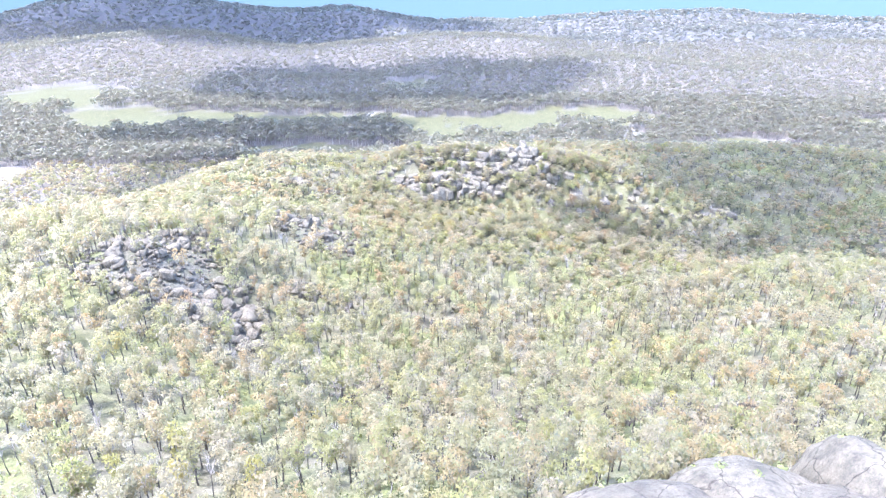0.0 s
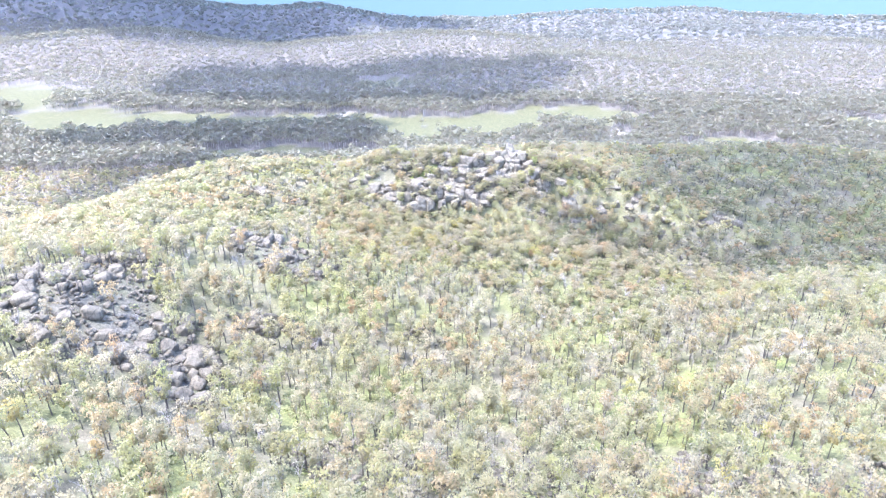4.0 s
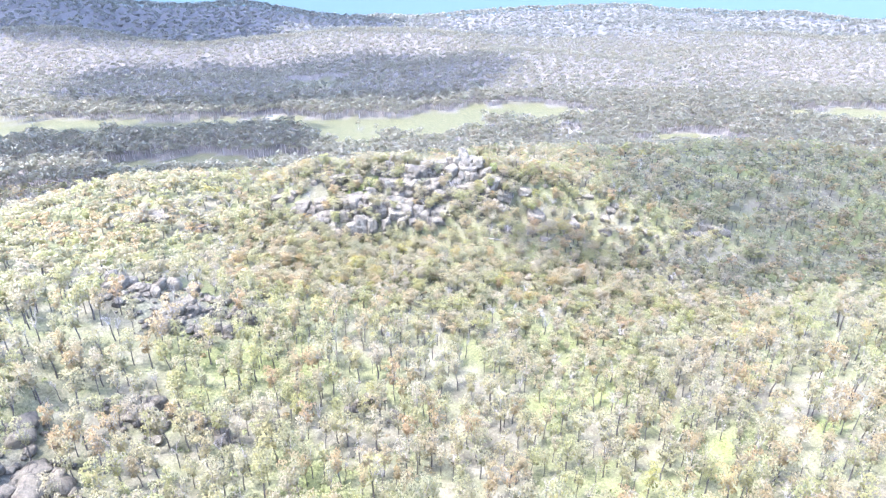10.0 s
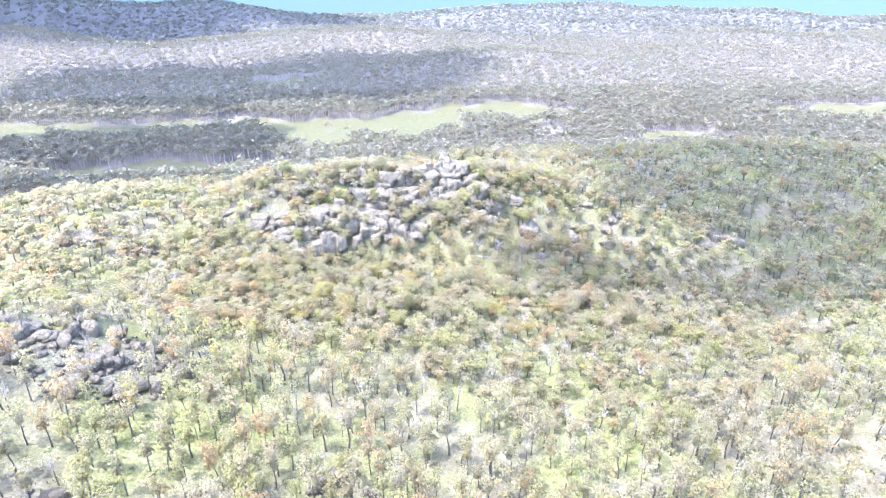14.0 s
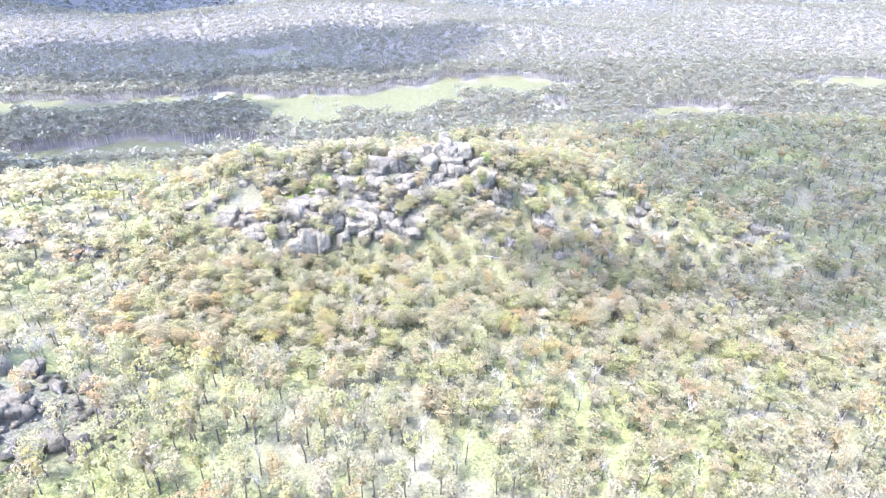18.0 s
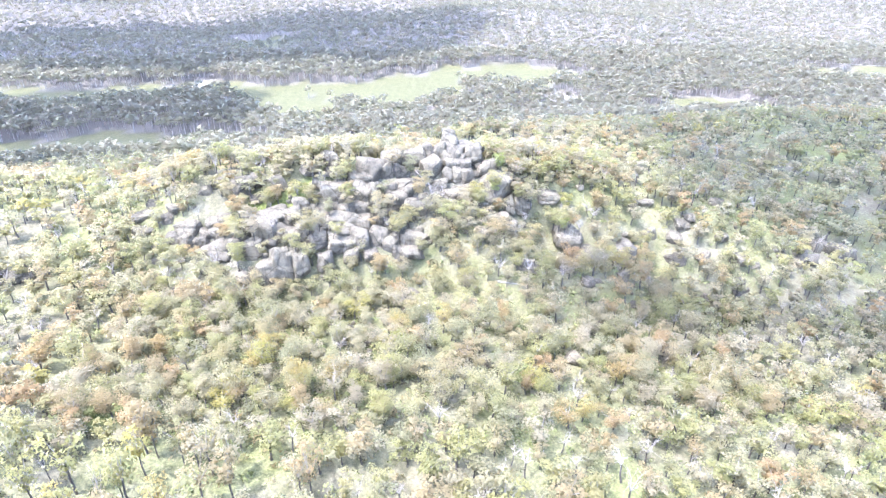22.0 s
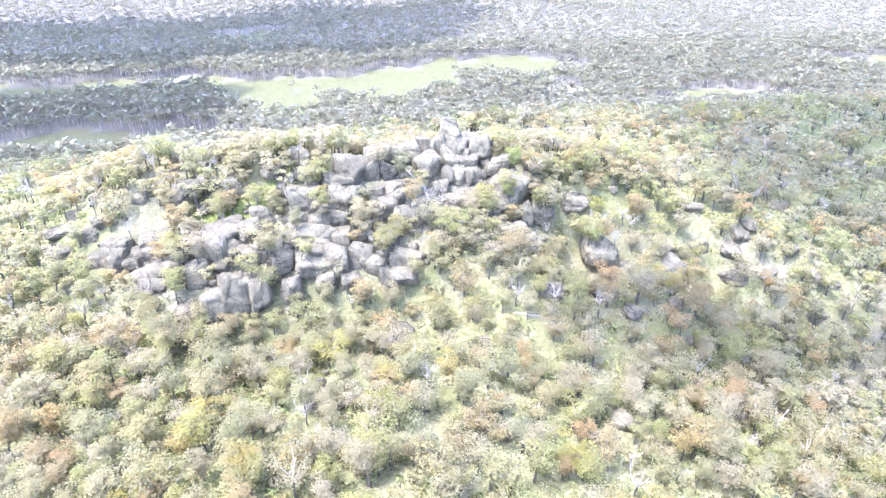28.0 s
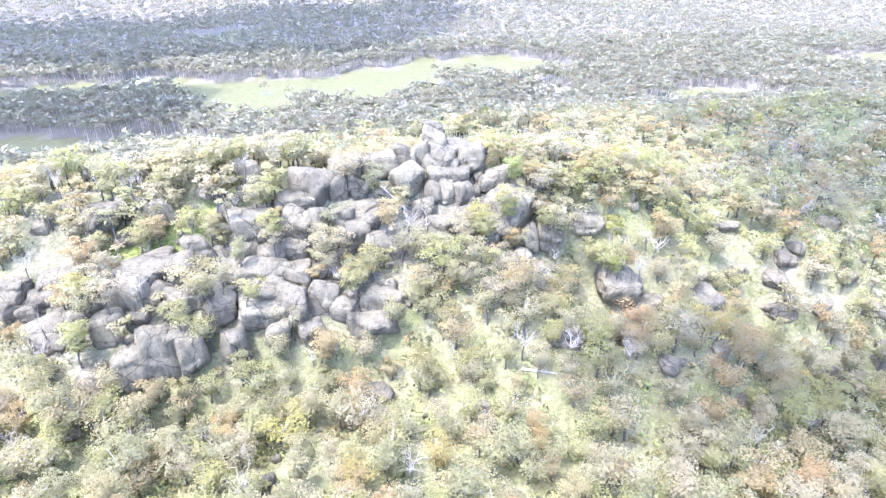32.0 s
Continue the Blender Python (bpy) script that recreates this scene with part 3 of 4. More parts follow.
def build_rubble():
    """The small stones that fill the heaps, too many to count."""
    rnd = np.random.default_rng(29)
    shapes = []
    for k in range(6):
        bm = bmesh.new()
        bm.from_mesh(boulder_mesh("rubble", 130 + k, "split" if k % 2 else "round", 2))
        bmesh.ops.triangulate(bm, faces=bm.faces)
        shapes.append((np.array([v.co for v in bm.verts]), np.array([[v.index for v in f.verts] for f in bm.faces])))
        bm.free()
    vs, fs, base = [], [], 0
    for x, y, a, b, turn, count, least, most in WEST_HEAPS + SLOPE_HEAPS:
        co, si = math.cos(radians(turn)), math.sin(radians(turn))
        for k in range(int(a * b * (0.55 if a * b > 200 else 0.3))):
            r, w = math.sqrt(rnd.random()), rnd.uniform(0, 2 * math.pi)
            u, v = 1.08 * a * r * math.cos(w), 1.08 * b * r * math.sin(w)
            px, py, size, spin = x + u * co - v * si, y + u * si + v * co, rnd.uniform(0.7, 2.3), rnd.uniform(0, 2 * math.pi)
            co2, si2 = math.cos(spin) * size, math.sin(spin) * size
            verts, faces = shapes[k % 6]
            high = size * rnd.uniform(0.6, 0.95)
            vs.append(np.stack([px + co2 * verts[:, 0] - si2 * verts[:, 1], py + si2 * verts[:, 0] + co2 * verts[:, 1], float(ground_height(px, py)) + high * (0.3 + verts[:, 2])], -1))
            fs.append(faces + base)
            base += len(verts)
    ob = new("rubble", triangles("rubble", np.concatenate(vs), np.concatenate(fs), [GRANITE], None, None, True))
    tagged(ob, "small grey granite stones filling the tumbled heaps", "rubble", "", "stuff")


build_rubble()


def build_fill():
    """Smaller stones wedged between the blocks of the tor."""
    dice = random.Random(17)
    made = 0
    while made < 170:
        x, y = dice.uniform(-66, 48), dice.uniform(423, 457)
        if patches(np.array(x), np.array(y), OUTCROPS[:3], 0.4) < dice.uniform(0.1, 0.9):
            continue
        made += 1
        size = 1.1 + 3.0 * dice.random() ** 2
        high = size * dice.uniform(0.55, 1.0)
        z = float(ground_height(x, y)) + high * dice.uniform(0.1, 0.4)
        boulder(x, y, z, size, high, SQUARE + ROUND, "grey granite stone wedged between larger blocks", "stones of the tor", 0.9, 14, "granite_stone")


build_fill()


def build_scatter():
    """Single stones that lie about the slope below the tor."""
    dice = random.Random(19)
    for k in range(170):
        x, y = dice.uniform(-85, 125), dice.uniform(372, 452)
        if patches(np.array(x), np.array(y), OUTCROPS[:3], 0.4) > 0.5:
            continue
        if k % 4 == 0:
            x, y = dice.uniform(-82, -18), dice.uniform(408, 432)
        size = 1.0 + 4.2 * dice.random() ** 2.5
        high = size * dice.uniform(0.5, 0.85)
        boulder(x, y, float(ground_height(x, y)) + high * 0.3, size, high, ROUND, "pale granite stone lying on the wooded slope", "stones of the slope", 0.9, 14, "granite_stone")


build_scatter()


def build_dome():
    """The bare dome under the start of the flight."""
    for k, (x, y, top, wide, deep, high) in enumerate([(22, 61, 45, 44, 34, 34), (36, 68, 44, 34, 34, 34), (53, 74, 45.6, 15, 30, 34), (64, 71, 42.4, 26, 32, 32), (82, 70, 42.6, 36, 34, 34), (46, 64, 44, 44, 30, 30)]):
        ob = new("granite_dome", dome_mesh("granite_dome", k))
        ob.location, ob.scale = (x + 4.5, y, top - 1.0 - high / 2), (wide, deep, high)
        tagged(ob, "bare white granite dome with tufts of scrub", "rock dome", "domes of the lookout")


build_dome()


def build_tufts():
    """Tufts of yellow scrub rooted in cracks of the dome."""
    rnd = np.random.default_rng(71)
    for x, y in [(33, 77), (36, 75), (44, 80), (46, 77), (57, 82), (22, 74), (60, 86), (40, 72), (66, 84), (18, 72)]:
        fv, ff = [], []
        leaf_clump(rnd, fv, ff, np.array([0, 0, 0.3]), rnd.uniform(0.8, 1.6), 60, 0.4)
        ob = new("scrub_tuft", triangles("scrub_tuft", np.array(fv), np.array(ff), [SHRUB], normals=crown_normals(np.array(fv))))
        top = max(o.location.z + 0.5 * o.scale.z * math.sqrt(max(0.0, 1 - ((x - o.location.x) / (0.5 * o.scale.x)) ** 2 - ((y - o.location.y) / (0.5 * o.scale.y)) ** 2)) if math.hypot((x - o.location.x) / o.scale.x, (y - o.location.y) / o.scale.y) < 0.5 else -99 for o in scene.objects if o.name.startswith("granite_dome"))
        ob.location = (x, y, max(top, float(ground_height(x, y))) - 0.2)
        tagged(ob, "tuft of yellow-green scrub in a crack of the dome", "shrub", "scrub on the dome")


# ---- trees ----
def limb(verts, faces, a, b, ra, rb, sides=4):
    a, b = np.array(a, float), np.array(b, float)
    w = b - a
    w = w / (np.linalg.norm(w) + 1e-9)
    u = np.cross(w, (0.31, 0.95, 0.1))
    u /= np.linalg.norm(u) + 1e-9
    v = np.cross(w, u)
    base = len(verts)
    for p, r in ((a, ra), (b, rb)):
        for k in range(sides):
            t = 2 * math.pi * k / sides
            verts.append(p + r * (math.cos(t) * u + math.sin(t) * v))
    for k in range(sides):
        i, j = base + k, base + (k + 1) % sides
        faces.append((i, j, sides + j))
        faces.append((i, sides + j, sides + i))


def leaf_clump(rnd, verts, faces, centre, radius, count, size, order=0.6, squash=0.8, slim=0.34):
    """Drooping sprays of slender leaves round a shell, facing outward as far as order says."""
    for k in range(count):
        d = rnd.normal(size=3)
        d /= np.linalg.norm(d)
        d[2] = abs(d[2]) * 1.0 - 0.35
        at = centre + d * radius * rnd.uniform(0.35, 1.0) * np.array([1, 1, squash])
        face = d * order + rnd.normal(size=3) * 0.5 + np.array([0, 0, 0.3])
        face /= np.linalg.norm(face)
        u = np.cross(face, rnd.normal(size=3))
        u /= np.linalg.norm(u)
        v = np.cross(face, u)
        s = size * rnd.uniform(0.6, 1.35)
        base = len(verts)
        verts.extend((at - s * slim * u - s * 0.4 * v, at + s * slim * u - s * 0.3 * v, at + s * 0.75 * v))
        faces.append((base, base + 1, base + 2))


def tree_shape(seed, high, clumps, count, size, bare=False, sides=4, broad=1.0, low=0.45, slim=0.34):
    """Trunk, limbs and leaves of one tree, each as corners and triangles."""
    rnd = np.random.default_rng(seed)
    tv, tf, lv, lf, fv, ff = [], [], [], [], [], []
    lean = rnd.normal(size=2) * 0.05 * high
    fork = np.array([lean[0] * 0.5, lean[1] * 0.5, high * rnd.uniform(0.36, 0.5)])
    knee = fork * 0.5 + np.array([*(rnd.normal(size=2) * 0.18), 0])
    thick = 0.019 * high
    limb(tv, tf, (0, 0, -0.6), knee, thick * 1.15, thick * 0.85, sides + 1)
    limb(tv, tf, knee, fork, thick * 0.85, thick * 0.7, sides + 1)
    spread = high * rnd.uniform(0.17, 0.25) * broad
    for k in range(clumps):
        rise = low + (0.9 - low) * (k + rnd.random()) / clumps
        a = 2.4 * k + rnd.uniform(-0.5, 0.5)
        r = spread * (0.35 + 0.65 * rnd.random()) * math.sin(math.pi * min(1.0, 0.25 + 0.75 * (1 - (rise - low) / (1.02 - low))))
        tip = np.array([lean[0] + r * math.cos(a), lean[1] + r * math.sin(a), high * rise])
        start = fork if rise > 0.5 else fork * 0.8
        mid = start + (tip - start) * 0.55 + rnd.normal(size=3) * 0.25
        if sides > 3 or bare:
            limb(lv, lf, start, mid, thick * 0.5, thick * 0.32, 3)
            limb(lv, lf, mid, tip, thick * 0.32, thick * 0.1, 3)
        else:
            limb(lv, lf, start, tip, thick * 0.45, thick * 0.12, 3)
        if bare:
            for q in range(4):
                limb(lv, lf, mid + (tip - mid) * rnd.uniform(0.0, 0.8), tip + rnd.normal(size=3) * 0.1 * high, thick * 0.2, thick * 0.04, 3)
        else:
            leaf_clump(rnd, fv, ff, tip, high * rnd.uniform(0.115, 0.165) * (0.6 + 0.4 * broad), count, size, slim=slim)
    arr = lambda v, f: (np.array(v, float).reshape(-1, 3), np.array(f, int).reshape(-1, 3))
    return arr(tv, tf), arr(lv, lf), arr(fv, ff)


def far_shape(seed, high, count, size):
    """A tall forest tree: a bare pole and a domed crown of a few clumps."""
    rnd = np.random.default_rng(seed)
    tv, tf, fv, ff = [], [], [], []
    limb(tv, tf, (0, 0, -1), (0, 0, high * 0.7), 0.2, 0.1, 3)
    for k in range(4):
        a = 2.1 * k + rnd.uniform(-0.4, 0.4)
        at = np.array([0.15 * high * math.cos(a), 0.15 * high * math.sin(a), high * rnd.uniform(0.55, 0.8)]) if k else np.array([0, 0, high * 0.82])
        leaf_clump(rnd, fv, ff, at, high * 0.17, count, size, 0.5, 0.9, 0.4)
    empty = (np.zeros((0, 3)), np.zeros((0, 3), int))
    return (np.array(tv), np.array(tf)), empty, (np.array(fv), np.array(ff))


def crown_normals(v):
    """Normals that round a crown off as one soft mass."""
    middle = v.mean(0) - np.array([0, 0, 0.15 * np.ptp(v[:, 2])])
    n = v - middle
    n /= np.linalg.norm(n, axis=1, keepdims=True) + 1e-6
    rnd = np.random.default_rng(len(v))
    n = n + np.repeat(rnd.normal(size=(len(v) // 3 + 1, 3)), 3, 0)[: len(v)] * 0.2 + np.array([0, 0, 0.55])
    return n / np.linalg.norm(n, axis=1, keepdims=True)


def jittered(x0, x1, y0, y1, step, seed):
    rnd = np.random.default_rng(seed)
    gx, gy = np.meshgrid(np.arange(x0, x1, step), np.arange(y0, y1, step))
    p = np.stack([gx.ravel(), gy.ravel()], -1)
    return p + rnd.uniform(-0.5, 0.5, p.shape) * step * 0.95


def rock_surface():
    """A finder of the top of the stones of the tor at x, y."""
    verts, faces = [], []
    for ob in scene.objects:
        if ob.name.startswith(("granite_b", "granite_s", "summit")) and abs(ob.location.x) < 90 and ob.location.y > 415:
            at = Matrix.LocRotScale(ob.location, ob.rotation_euler, ob.scale)
            base = len(verts)
            verts.extend(at @ v.co for v in ob.data.vertices)
            faces.extend([base + i for i in p.vertices] for p in ob.data.polygons)
    tree = BVHTree.FromPolygons(verts, faces)

    def top(x, y):
        hit = tree.ray_cast(Vector((x, y, 50)), Vector((0, 0, -1)))[0]
        low = float(ground_height(x, y))
        return max(low, hit.z) if hit else low

    return top


top_of_rock = rock_surface()
STONES = np.array([(o.location.x, o.location.y, max(o.scale.x, o.scale.y) * 0.5) for o in scene.objects if o.name.startswith(("granite_b", "granite_s", "granite_d", "summit", "tumbled")) and not o.name.startswith("granite_bedrock")])


def clear_of_stones(p, margin):
    d = np.hypot(p[:, None, 0] - STONES[None, :, 0], p[:, None, 1] - STONES[None, :, 1]) - STONES[None, :, 2]
    return d.min(1) > margin


def stand(name, label, places, shapes, materials, seed, low, high, tint_shift=0.0, roots=None, spread=(1.05, 1.5)):
    """A wood of many trees in one mesh."""
    rnd = np.random.default_rng(seed)
    vs, fs, ss, ts, ns, base = [], [], [], [], [], 0
    pick = rnd.integers(len(shapes), size=len(places))
    z = ground_height(places[:, 0], places[:, 1]) if roots is None else roots
    patch = 0.5 + 0.5 * np.sin(places[:, 0] / 31 + 1.3 * np.sin(places[:, 1] / 43)) * np.sin(places[:, 1] / 37 + 2)
    tint = np.clip(rnd.random(len(places)) * 0.86 + patch * 0.14 + tint_shift, 0, 1)
    for k, pieces in enumerate(shapes):
        mine = np.nonzero(pick == k)[0]
        if not len(mine):
            continue
        turn, size = rnd.uniform(0, 2 * math.pi, len(mine)), rnd.uniform(low, high, len(mine))
        wide = size * rnd.uniform(*spread, len(mine))
        co, si = np.cos(turn) * wide, np.sin(turn) * wide
        for slot, (v, f) in enumerate(pieces):
            if not len(v):
                continue
            x = places[mine, 0, None] + co[:, None] * v[:, 0] - si[:, None] * v[:, 1]
            y = places[mine, 1, None] + si[:, None] * v[:, 0] + co[:, None] * v[:, 1]
            w = z[mine, None] + size[:, None] * v[:, 2]
            vs.append(np.stack([x, y, w], -1).reshape(-1, 3))
            n = crown_normals(v) if slot == 2 else np.zeros_like(v)
            ct, st = np.cos(turn)[:, None], np.sin(turn)[:, None]
            ns.append(np.stack([ct * n[:, 0] - st * n[:, 1], st * n[:, 0] + ct * n[:, 1], np.ones_like(ct) * n[:, 2]], -1).reshape(-1, 3))
            fs.append((f[None] + base + (np.arange(len(mine)) * len(v))[:, None, None]).reshape(-1, 3))
            ss.append(np.full(len(mine) * len(f), slot))
            ts.append(np.repeat(tint[mine], len(v)))
            base += len(mine) * len(v)
    me = triangles(name, np.concatenate(vs), np.concatenate(fs), materials, np.concatenate(ss), {"tint": np.concatenate(ts)}, False, np.concatenate(ns))
    return tagged(new(name, me), label, "woodland", "", "stuff")


def in_view(p, wide=0.9, spare=20):
    """Places that the flight looks over."""
    right = np.maximum(0.66 * (p[:, 1] + 20), 1.04 * (p[:, 1] - 310)) + spare
    return (p[:, 0] < right) & (-p[:, 0] < wide * (p[:, 1] + 15) + spare)


# trees close to the end of the flight, each a thing of its own
NEAR_BOX = (-85, 95, 354, 447)


def in_near(p):
    a, b, c, d = NEAR_BOX
    return (p[:, 0] > a) & (p[:, 0] < b) & (p[:, 1] > c) & (p[:, 1] < d)


# trees rooted in the joints of the tor
LEDGE_TREES = [
    (-1, 449, -11.0), (4, 449, -10.9), (10, 446, -14.0), (11, 438, -24.9), (-6, 435, -26.5), (-17, 436, -25.1), (-31, 443, -13.9), (-35, 445, -11.7),
    (-50, 438, -19.9), (-54, 435, -22.0), (-21, 446, -11.4), (-41, 426, -29.2), (-29, 426, -30.2), (-2, 430, -30.2), (3, 432, -29.6), (-59, 435, -21.5),
    (34, 440, -25.5), (29, 438, -27.1), (37, 446, -15.8), (41, 445, -17.0), (22, 436, -28.8), (17, 434, -29.6), (-45, 443, -13.4), (-53, 444, -11.8),
    (-9, 419, -37.9), (-16, 422, -36.6), (14, 426, -35.0), (-24, 433, -26.6), (-38, 450, -7.8), (-29, 450, -8.3), (6, 438, -24.5), (27, 439, -25.4),
]


def joint_places():
    """Roots of the trees in the joints and on the ledges of the tor."""
    rnd = random.Random(77)
    for x, y, z in LEDGE_TREES:
        while top_of_rock(x, y) > z + 0.3 and y > 420:
            y -= 0.6
        yield x, y, top_of_rock(x, y) - 0.3
    for k in range(56):
        x, y = (rnd.uniform(38, 78), rnd.uniform(432, 456)) if k < 34 else (rnd.uniform(-74, -18), rnd.uniform(411, 429))
        yield x, y, top_of_rock(x, y) - 0.3
    for k in range(34):
        x, y = rnd.uniform(-66, 55), rnd.uniform(424, 460)
        if -14 < x < 38 and y > 443:
            x, y = x, y - 17
        near = [(x + dx, y + dy, top_of_rock(x + dx, y + dy)) for dx, dy in ((0, 0), (1.5, 0), (-1.5, 0), (0, -1.5), (0, 1.5), (2.5, -2), (-2.5, -2))]
        x, y, z = min(near, key=lambda p: p[2] + 0.4 * p[1])
        yield x, y, z - 0.3


def build_near_trees():
    live = [tree_shape(100 + k, 9.8 + 0.7 * (k % 4), 10 + k % 4, (150, 125, 95)[k % 3], 0.3, False, 4, 1.35 if k % 3 else 1.05, 0.36, 0.5) for k in range(12)]
    dead = [tree_shape(200 + k, 10.0, 9, 0, 0, True, 4, 1.2, 0.5) for k in range(3)]
    meshes = []
    for trunk, limbs, leaves in live + dead:
        row = [triangles("trunk", *trunk, [CHARRED], smooth=True), triangles("branchwork", *limbs, [PALE_BARK], smooth=True)]
        if len(leaves[0]):
            row.append(triangles("crown", *leaves, [LEAVES], normals=crown_normals(leaves[0])))
        meshes.append(row)
    a, b, c, d = NEAR_BOX
    p = jittered(a, b, c, d, 4.9, 11)
    wedged = clear_of_stones(p, -1.8) & (np.random.default_rng(13).random(len(p)) < 0.5)
    p = p[in_near(p) & (clear_of_stones(p, 0.2) | wedged) & ((patches(p[:, 0], p[:, 1], OUTCROPS[:3]) < 0.55) | (np.random.default_rng(14).random(len(p)) < 0.25))]
    p = p[np.random.default_rng(15).random(len(p)) > 0.12]
    p = p[np.argsort(np.hypot(p[:, 0] - 5, p[:, 1] - 360))]
    single, rest = p[:200], p[200:]
    roots = np.array([top_of_rock(x, y) for x, y in rest]) - 0.3
    stand("terrace_woodland", "eucalypts crowding the foot of the tor", rest, live + dead[:1], [CHARRED, PALE_BARK, WOOD_LEAVES], 16, 0.6, 1.0, 0.0, roots)
    rnd = random.Random(12)
    for k, (x, y, z) in enumerate([*joint_places(), *((x, y, top_of_rock(x, y) - 0.3) for x, y in single)]):
        rooted = k < len(LEDGE_TREES) + 90
        is_dead = rnd.random() < (0.2 if rooted else 0.08)
        row = rnd.choice(meshes[len(live):] if is_dead else meshes[: len(live)])
        name = "dead_tree" if is_dead else "eucalypt_tree"
        root = new(name)
        root.empty_display_size = 0.5
        root.matrix_world = pose(x, y, z, rnd.uniform(-5, 5), rnd.uniform(-5, 5), rnd.uniform(0, 360))
        size = rnd.uniform(0.6, 0.9) if rooted else rnd.uniform(0.6, 1.0)
        root.scale = (size * rnd.uniform(1.05, 1.45), size * rnd.uniform(1.05, 1.45), size)
        if is_dead:
            tagged(root, "bare dead tree with bleached limbs", "tree", "dead trees on the slope")
        else:
            tagged(root, "eucalypt with charred trunk and thin olive crown", "tree", "eucalypts on the slope")
        for piece, me in zip(("trunk", "branchwork", "crown"), row):
            part(piece, me, root)


build_near_trees()


def build_woods():
    mats = [CHARRED, PALE_BARK, WOOD_LEAVES]
    slope = [tree_shape(300 + k, 9.8 + 0.7 * (k % 4), 8 + k % 3, (54, 46, 36)[k % 3], 0.52, False, 3, 1.35 if k % 4 else 1.05, 0.36, 0.5) for k in range(9)]
    side = [tree_shape(320 + k, 9.8 + 0.7 * (k % 4), 6 + k % 2, 15, 1.0, False, 3, 1.35, 0.42, 0.5) for k in range(9)]
    tall = [tree_shape(340 + k, 12.6 + 0.9 * (k % 4), 8 + k % 3, (40, 34, 26)[k % 3], 0.62, False, 3, 1.15 if k % 3 else 0.9, 0.42, 0.48) for k in range(12)]
    dead = [tree_shape(400 + k, 11.0, 6, 0, 0, True, 3, 1.0, 0.5) for k in range(2)]
    p = jittered(-560, 520, 40, 690, 5.6, 21)
    rocky = patches(p[:, 0], p[:, 1], OUTCROPS)
    open_rock = (rocky > 0.3) & (np.random.default_rng(23).random(len(p)) < 0.7)
    p = p[in_view(p) & ~in_near(p) & ~open_rock & (clear_of_stones(p, -0.5) | (clear_of_stones(p, -2.2) & (np.random.default_rng(21).random(len(p)) < 0.4))) & (patches(p[:, 0], p[:, 1], MEADOWS, 0.18) < 0.75)]
    hollow = p[:, 1] + 25 * np.sin(p[:, 0] / 40) < 325
    close = ~hollow & (np.abs(p[:, 0] - 20) < 140) & (p[:, 1] < 510)
    thin = np.random.default_rng(24).random(len(p)) < 0.8
    stand("slope_woodland", "low spreading eucalypt woodland round the tor", p[close], slope + dead, mats, 22, 0.6, 1.0)
    crest = jittered(-80, 85, 447, 482, 4.7, 28)
    roots = np.array([top_of_rock(x, y) for x, y in crest])
    free = (roots - ground_height(crest[:, 0], crest[:, 1]) < 3.5) & ((crest[:, 1] > 465) | (crest[:, 0] < -16) | (crest[:, 0] > 42))
    stand("crest_woodland", "eucalypts crowding behind the rocks of the crest", crest[free], slope + dead, mats, 29, 0.6, 0.95, 0.0, roots[free] - 0.3)
    stand("ridge_woodland", "low eucalypt woodland on the ridges", p[~hollow & ~close & thin & (np.random.default_rng(25).random(len(p)) < 0.78)], side, mats, 26, 0.65, 1.05)
    stand("hollow_woodland", "tall slender eucalypts with charred trunks in the hollow", p[hollow & thin], tall + dead, mats, 25, 0.85, 1.3, 0.0, None, (0.62, 0.95))
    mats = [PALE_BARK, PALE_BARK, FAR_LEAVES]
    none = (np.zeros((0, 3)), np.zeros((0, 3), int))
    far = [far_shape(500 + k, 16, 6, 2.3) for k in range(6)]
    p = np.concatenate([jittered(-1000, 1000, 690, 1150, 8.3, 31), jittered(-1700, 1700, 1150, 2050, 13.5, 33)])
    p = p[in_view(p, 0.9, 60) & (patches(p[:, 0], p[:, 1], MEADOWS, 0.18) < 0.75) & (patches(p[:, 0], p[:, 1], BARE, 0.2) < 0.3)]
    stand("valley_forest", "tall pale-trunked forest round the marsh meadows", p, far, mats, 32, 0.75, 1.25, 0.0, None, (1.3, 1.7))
    farther = [(none, none, far_shape(600 + k, 17, 3, 5.5)[2]) for k in range(4)]
    p = jittered(-3600, 3600, 2050, 4400, 25, 41)
    p = p[in_view(p, 0.9, 60)]
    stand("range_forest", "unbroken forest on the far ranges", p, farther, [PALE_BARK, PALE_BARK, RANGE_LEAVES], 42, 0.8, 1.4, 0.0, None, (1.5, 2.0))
    p = jittered(-360, 380, -70, 520, 17, 45)
    p = p[~in_view(p) & (patches(p[:, 0], p[:, 1], OUTCROPS) < 0.3)]
    stand("outer_woodland", "eucalypt woodland round the lookout", p, side[:3], [CHARRED, PALE_BARK, WOOD_LEAVES], 46, 0.7, 1.2)


build_woods()


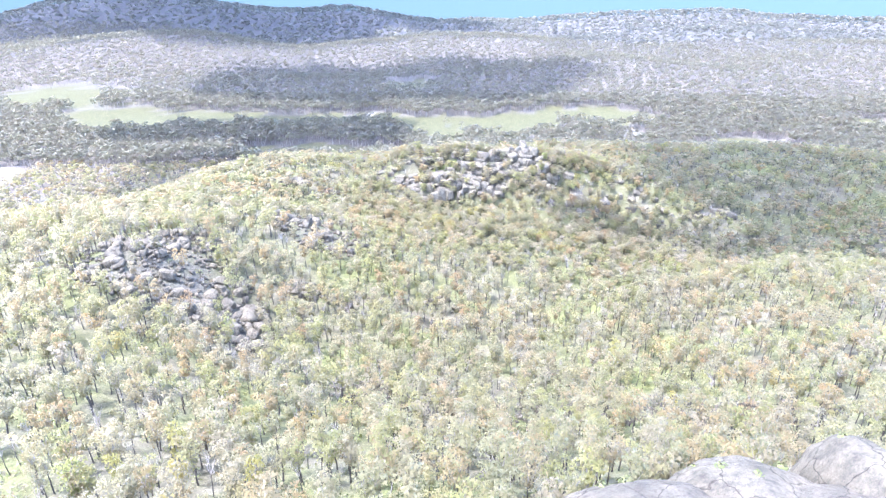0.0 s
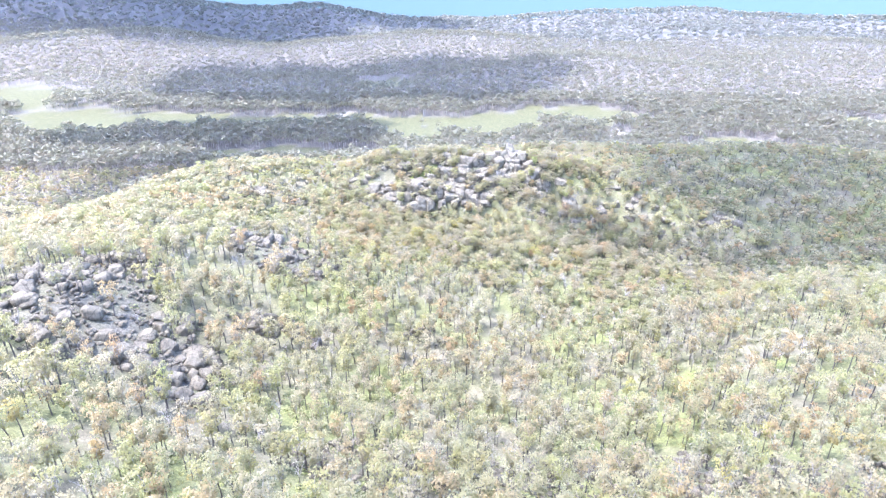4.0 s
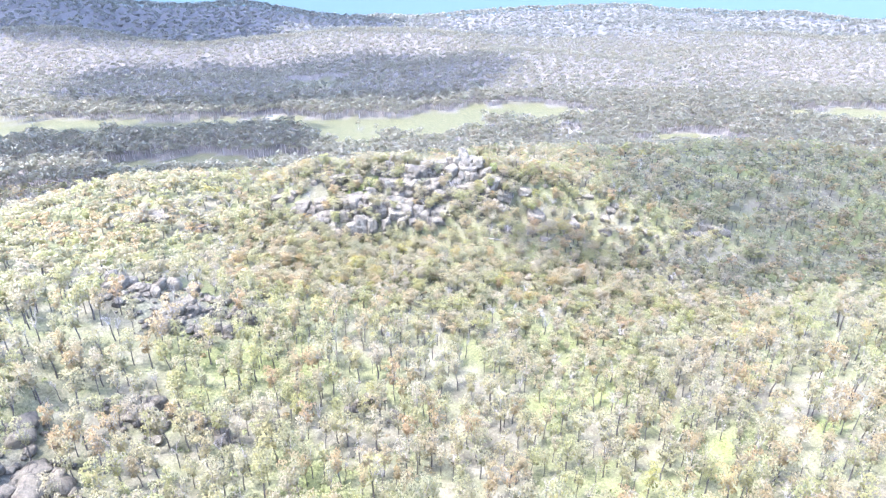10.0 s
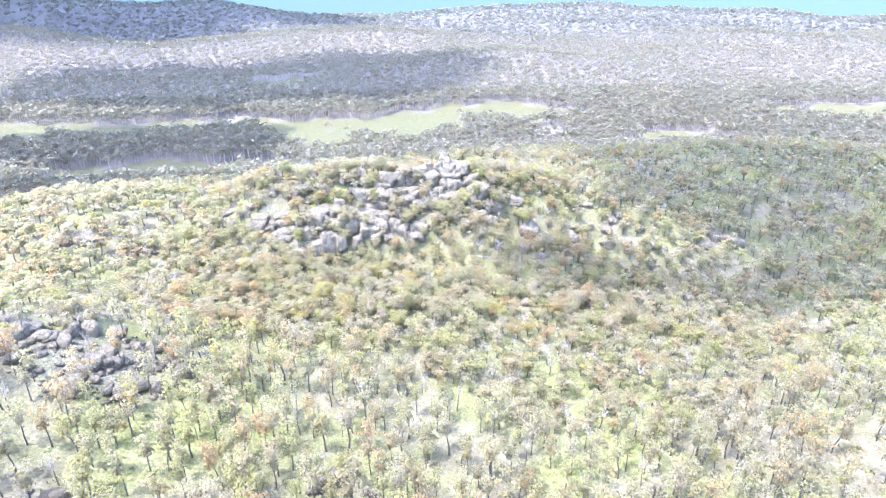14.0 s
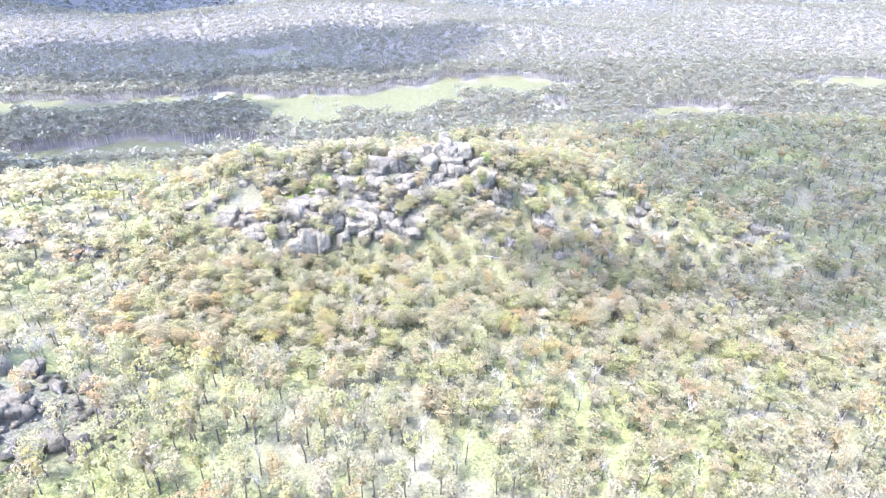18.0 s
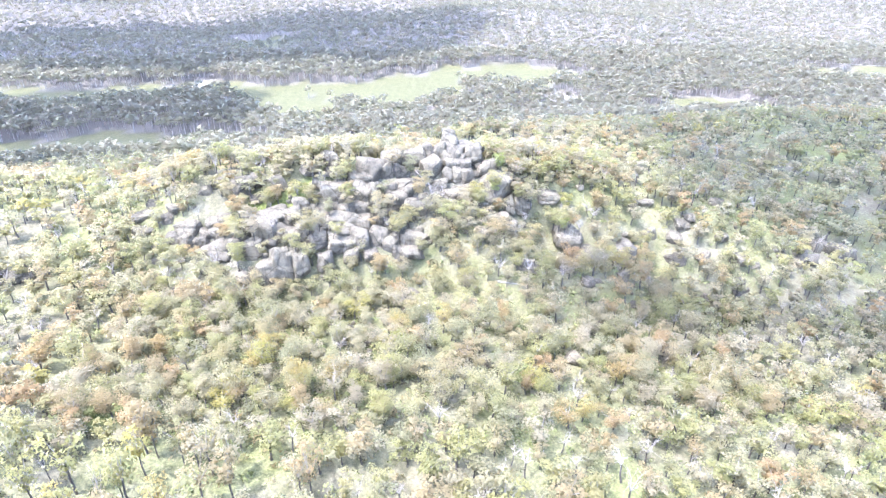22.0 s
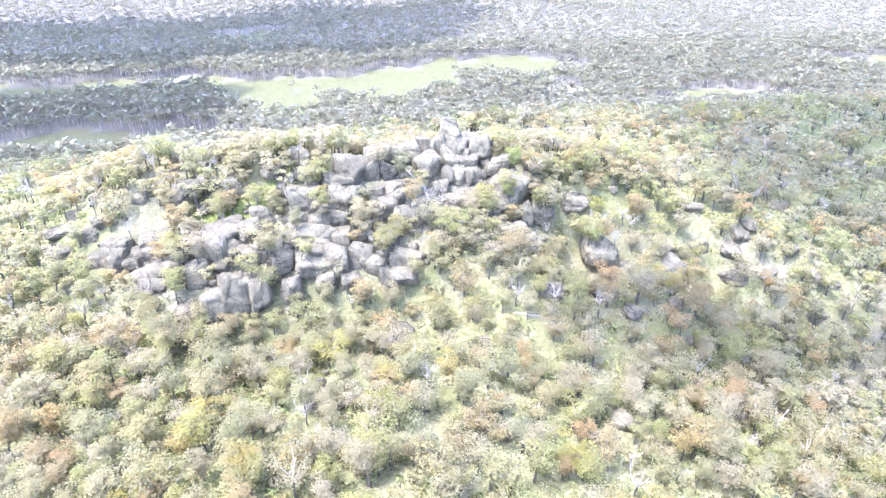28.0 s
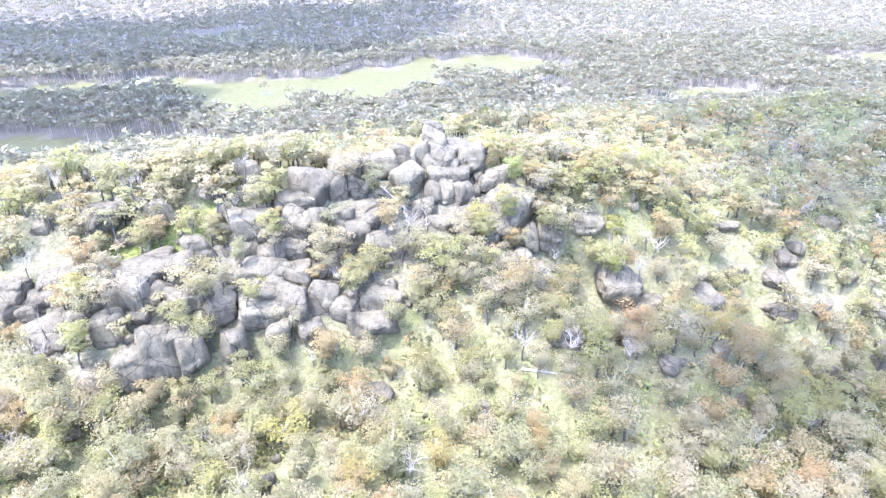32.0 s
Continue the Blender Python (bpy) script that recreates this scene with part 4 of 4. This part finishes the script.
def build_undergrowth():
    """Low scrub and bracken between the trees."""
    rnd = np.random.default_rng(51)
    shapes = []
    for k in range(5):
        fv, ff = [], []
        leaf_clump(rnd, fv, ff, np.array([0, 0, 0.35]), 0.8 + 0.2 * k, 22, 0.42)
        shapes.append(((np.zeros((0, 3)), np.zeros((0, 3), int)), (np.zeros((0, 3)), np.zeros((0, 3), int)), (np.array(fv), np.array(ff))))
    p = np.concatenate([jittered(-330, 330, 90, 470, 4.0, 52), jittered(-95, 135, 350, 466, 2.2, 55)])
    lush = np.sin(p[:, 0] / 19 + 1.5 * np.sin(p[:, 1] / 29)) * np.sin(p[:, 1] / 23 + 0.7)
    p = p[in_view(p) & clear_of_stones(p, 0.2) & (rnd.random(len(p)) < 0.5 + 0.4 * lush)]
    green = rnd.random(len(p)) < 0.4
    ob = stand("undergrowth", "low green scrub and bracken between the trees", p[green], shapes, [SHRUB, SHRUB, SHRUB], 53, 0.6, 1.5)
    tagged(ob, category="scrub")
    ob = stand("regrowth", "knee-high olive and tan regrowth between the trees", p[~green], shapes, [WOOD_LEAVES, WOOD_LEAVES, WOOD_LEAVES], 54, 0.7, 1.9)
    tagged(ob, category="scrub")


build_undergrowth()


def build_logs():
    """Bleached fallen trunks on the ledges and the slope."""
    dice = random.Random(61)
    for x, y in [(-34, 442), (-24, 446), (-44, 440), (20, 442), (12, 446), (-62, 420), (30, 412), (-30, 404), (60, 405), (88, 412), (-52, 398), (5, 390)]:
        long, a = dice.uniform(5, 10), dice.uniform(0, 2 * math.pi)
        end = Vector((x + long * math.cos(a), y + long * math.sin(a), 0))
        low, high = float(ground_height(x, y)), float(ground_height(end.x, end.y))
        tv, tf = [], []
        limb(tv, tf, (0, 0, 0), (end.x - x, end.y - y, high - low), 0.28, 0.16, 7)
        for k in range(3):
            t = dice.uniform(0.4, 0.9)
            at = np.array((end.x - x, end.y - y, high - low)) * t
            limb(tv, tf, at, at + np.array([dice.uniform(-1.4, 1.4), dice.uniform(-1.4, 1.4), dice.uniform(0.2, 1.0)]), 0.12, 0.04, 4)
        ob = new("fallen_log", triangles("fallen_log", np.array(tv), np.array(tf), [PALE_BARK], smooth=True))
        ob.location = (x, y, low + 0.2)
        tagged(ob, "bleached fallen tree trunk lying among rocks", "log", "fallen logs")


build_logs()

build_tufts()


def build_ledge_scrub():
    """Stunted trees in the gaps between the blocks."""
    shapes = [tree_shape(700 + k, 7.5, 6, 50, 0.5, False, 3, 1.3, 0.4) for k in range(5)] + [tree_shape(720, 7, 6, 0, 0, True, 3, 1.2, 0.45)]
    p = jittered(-66, 46, 424, 458, 6.5, 73)
    p = p[clear_of_stones(p, -1.2) & (patches(p[:, 0], p[:, 1], OUTCROPS[:3], 0.3) > 0.2) & ((p[:, 1] < 444) | (p[:, 0] < -14))]
    stand("ledge_scrub", "stunted eucalypts rooted between the granite blocks", p, shapes, [CHARRED, PALE_BARK, WOOD_LEAVES], 74, 0.6, 1.1, 0.0, np.array([top_of_rock(x, y) for x, y in p]) - 0.3)


build_ledge_scrub()
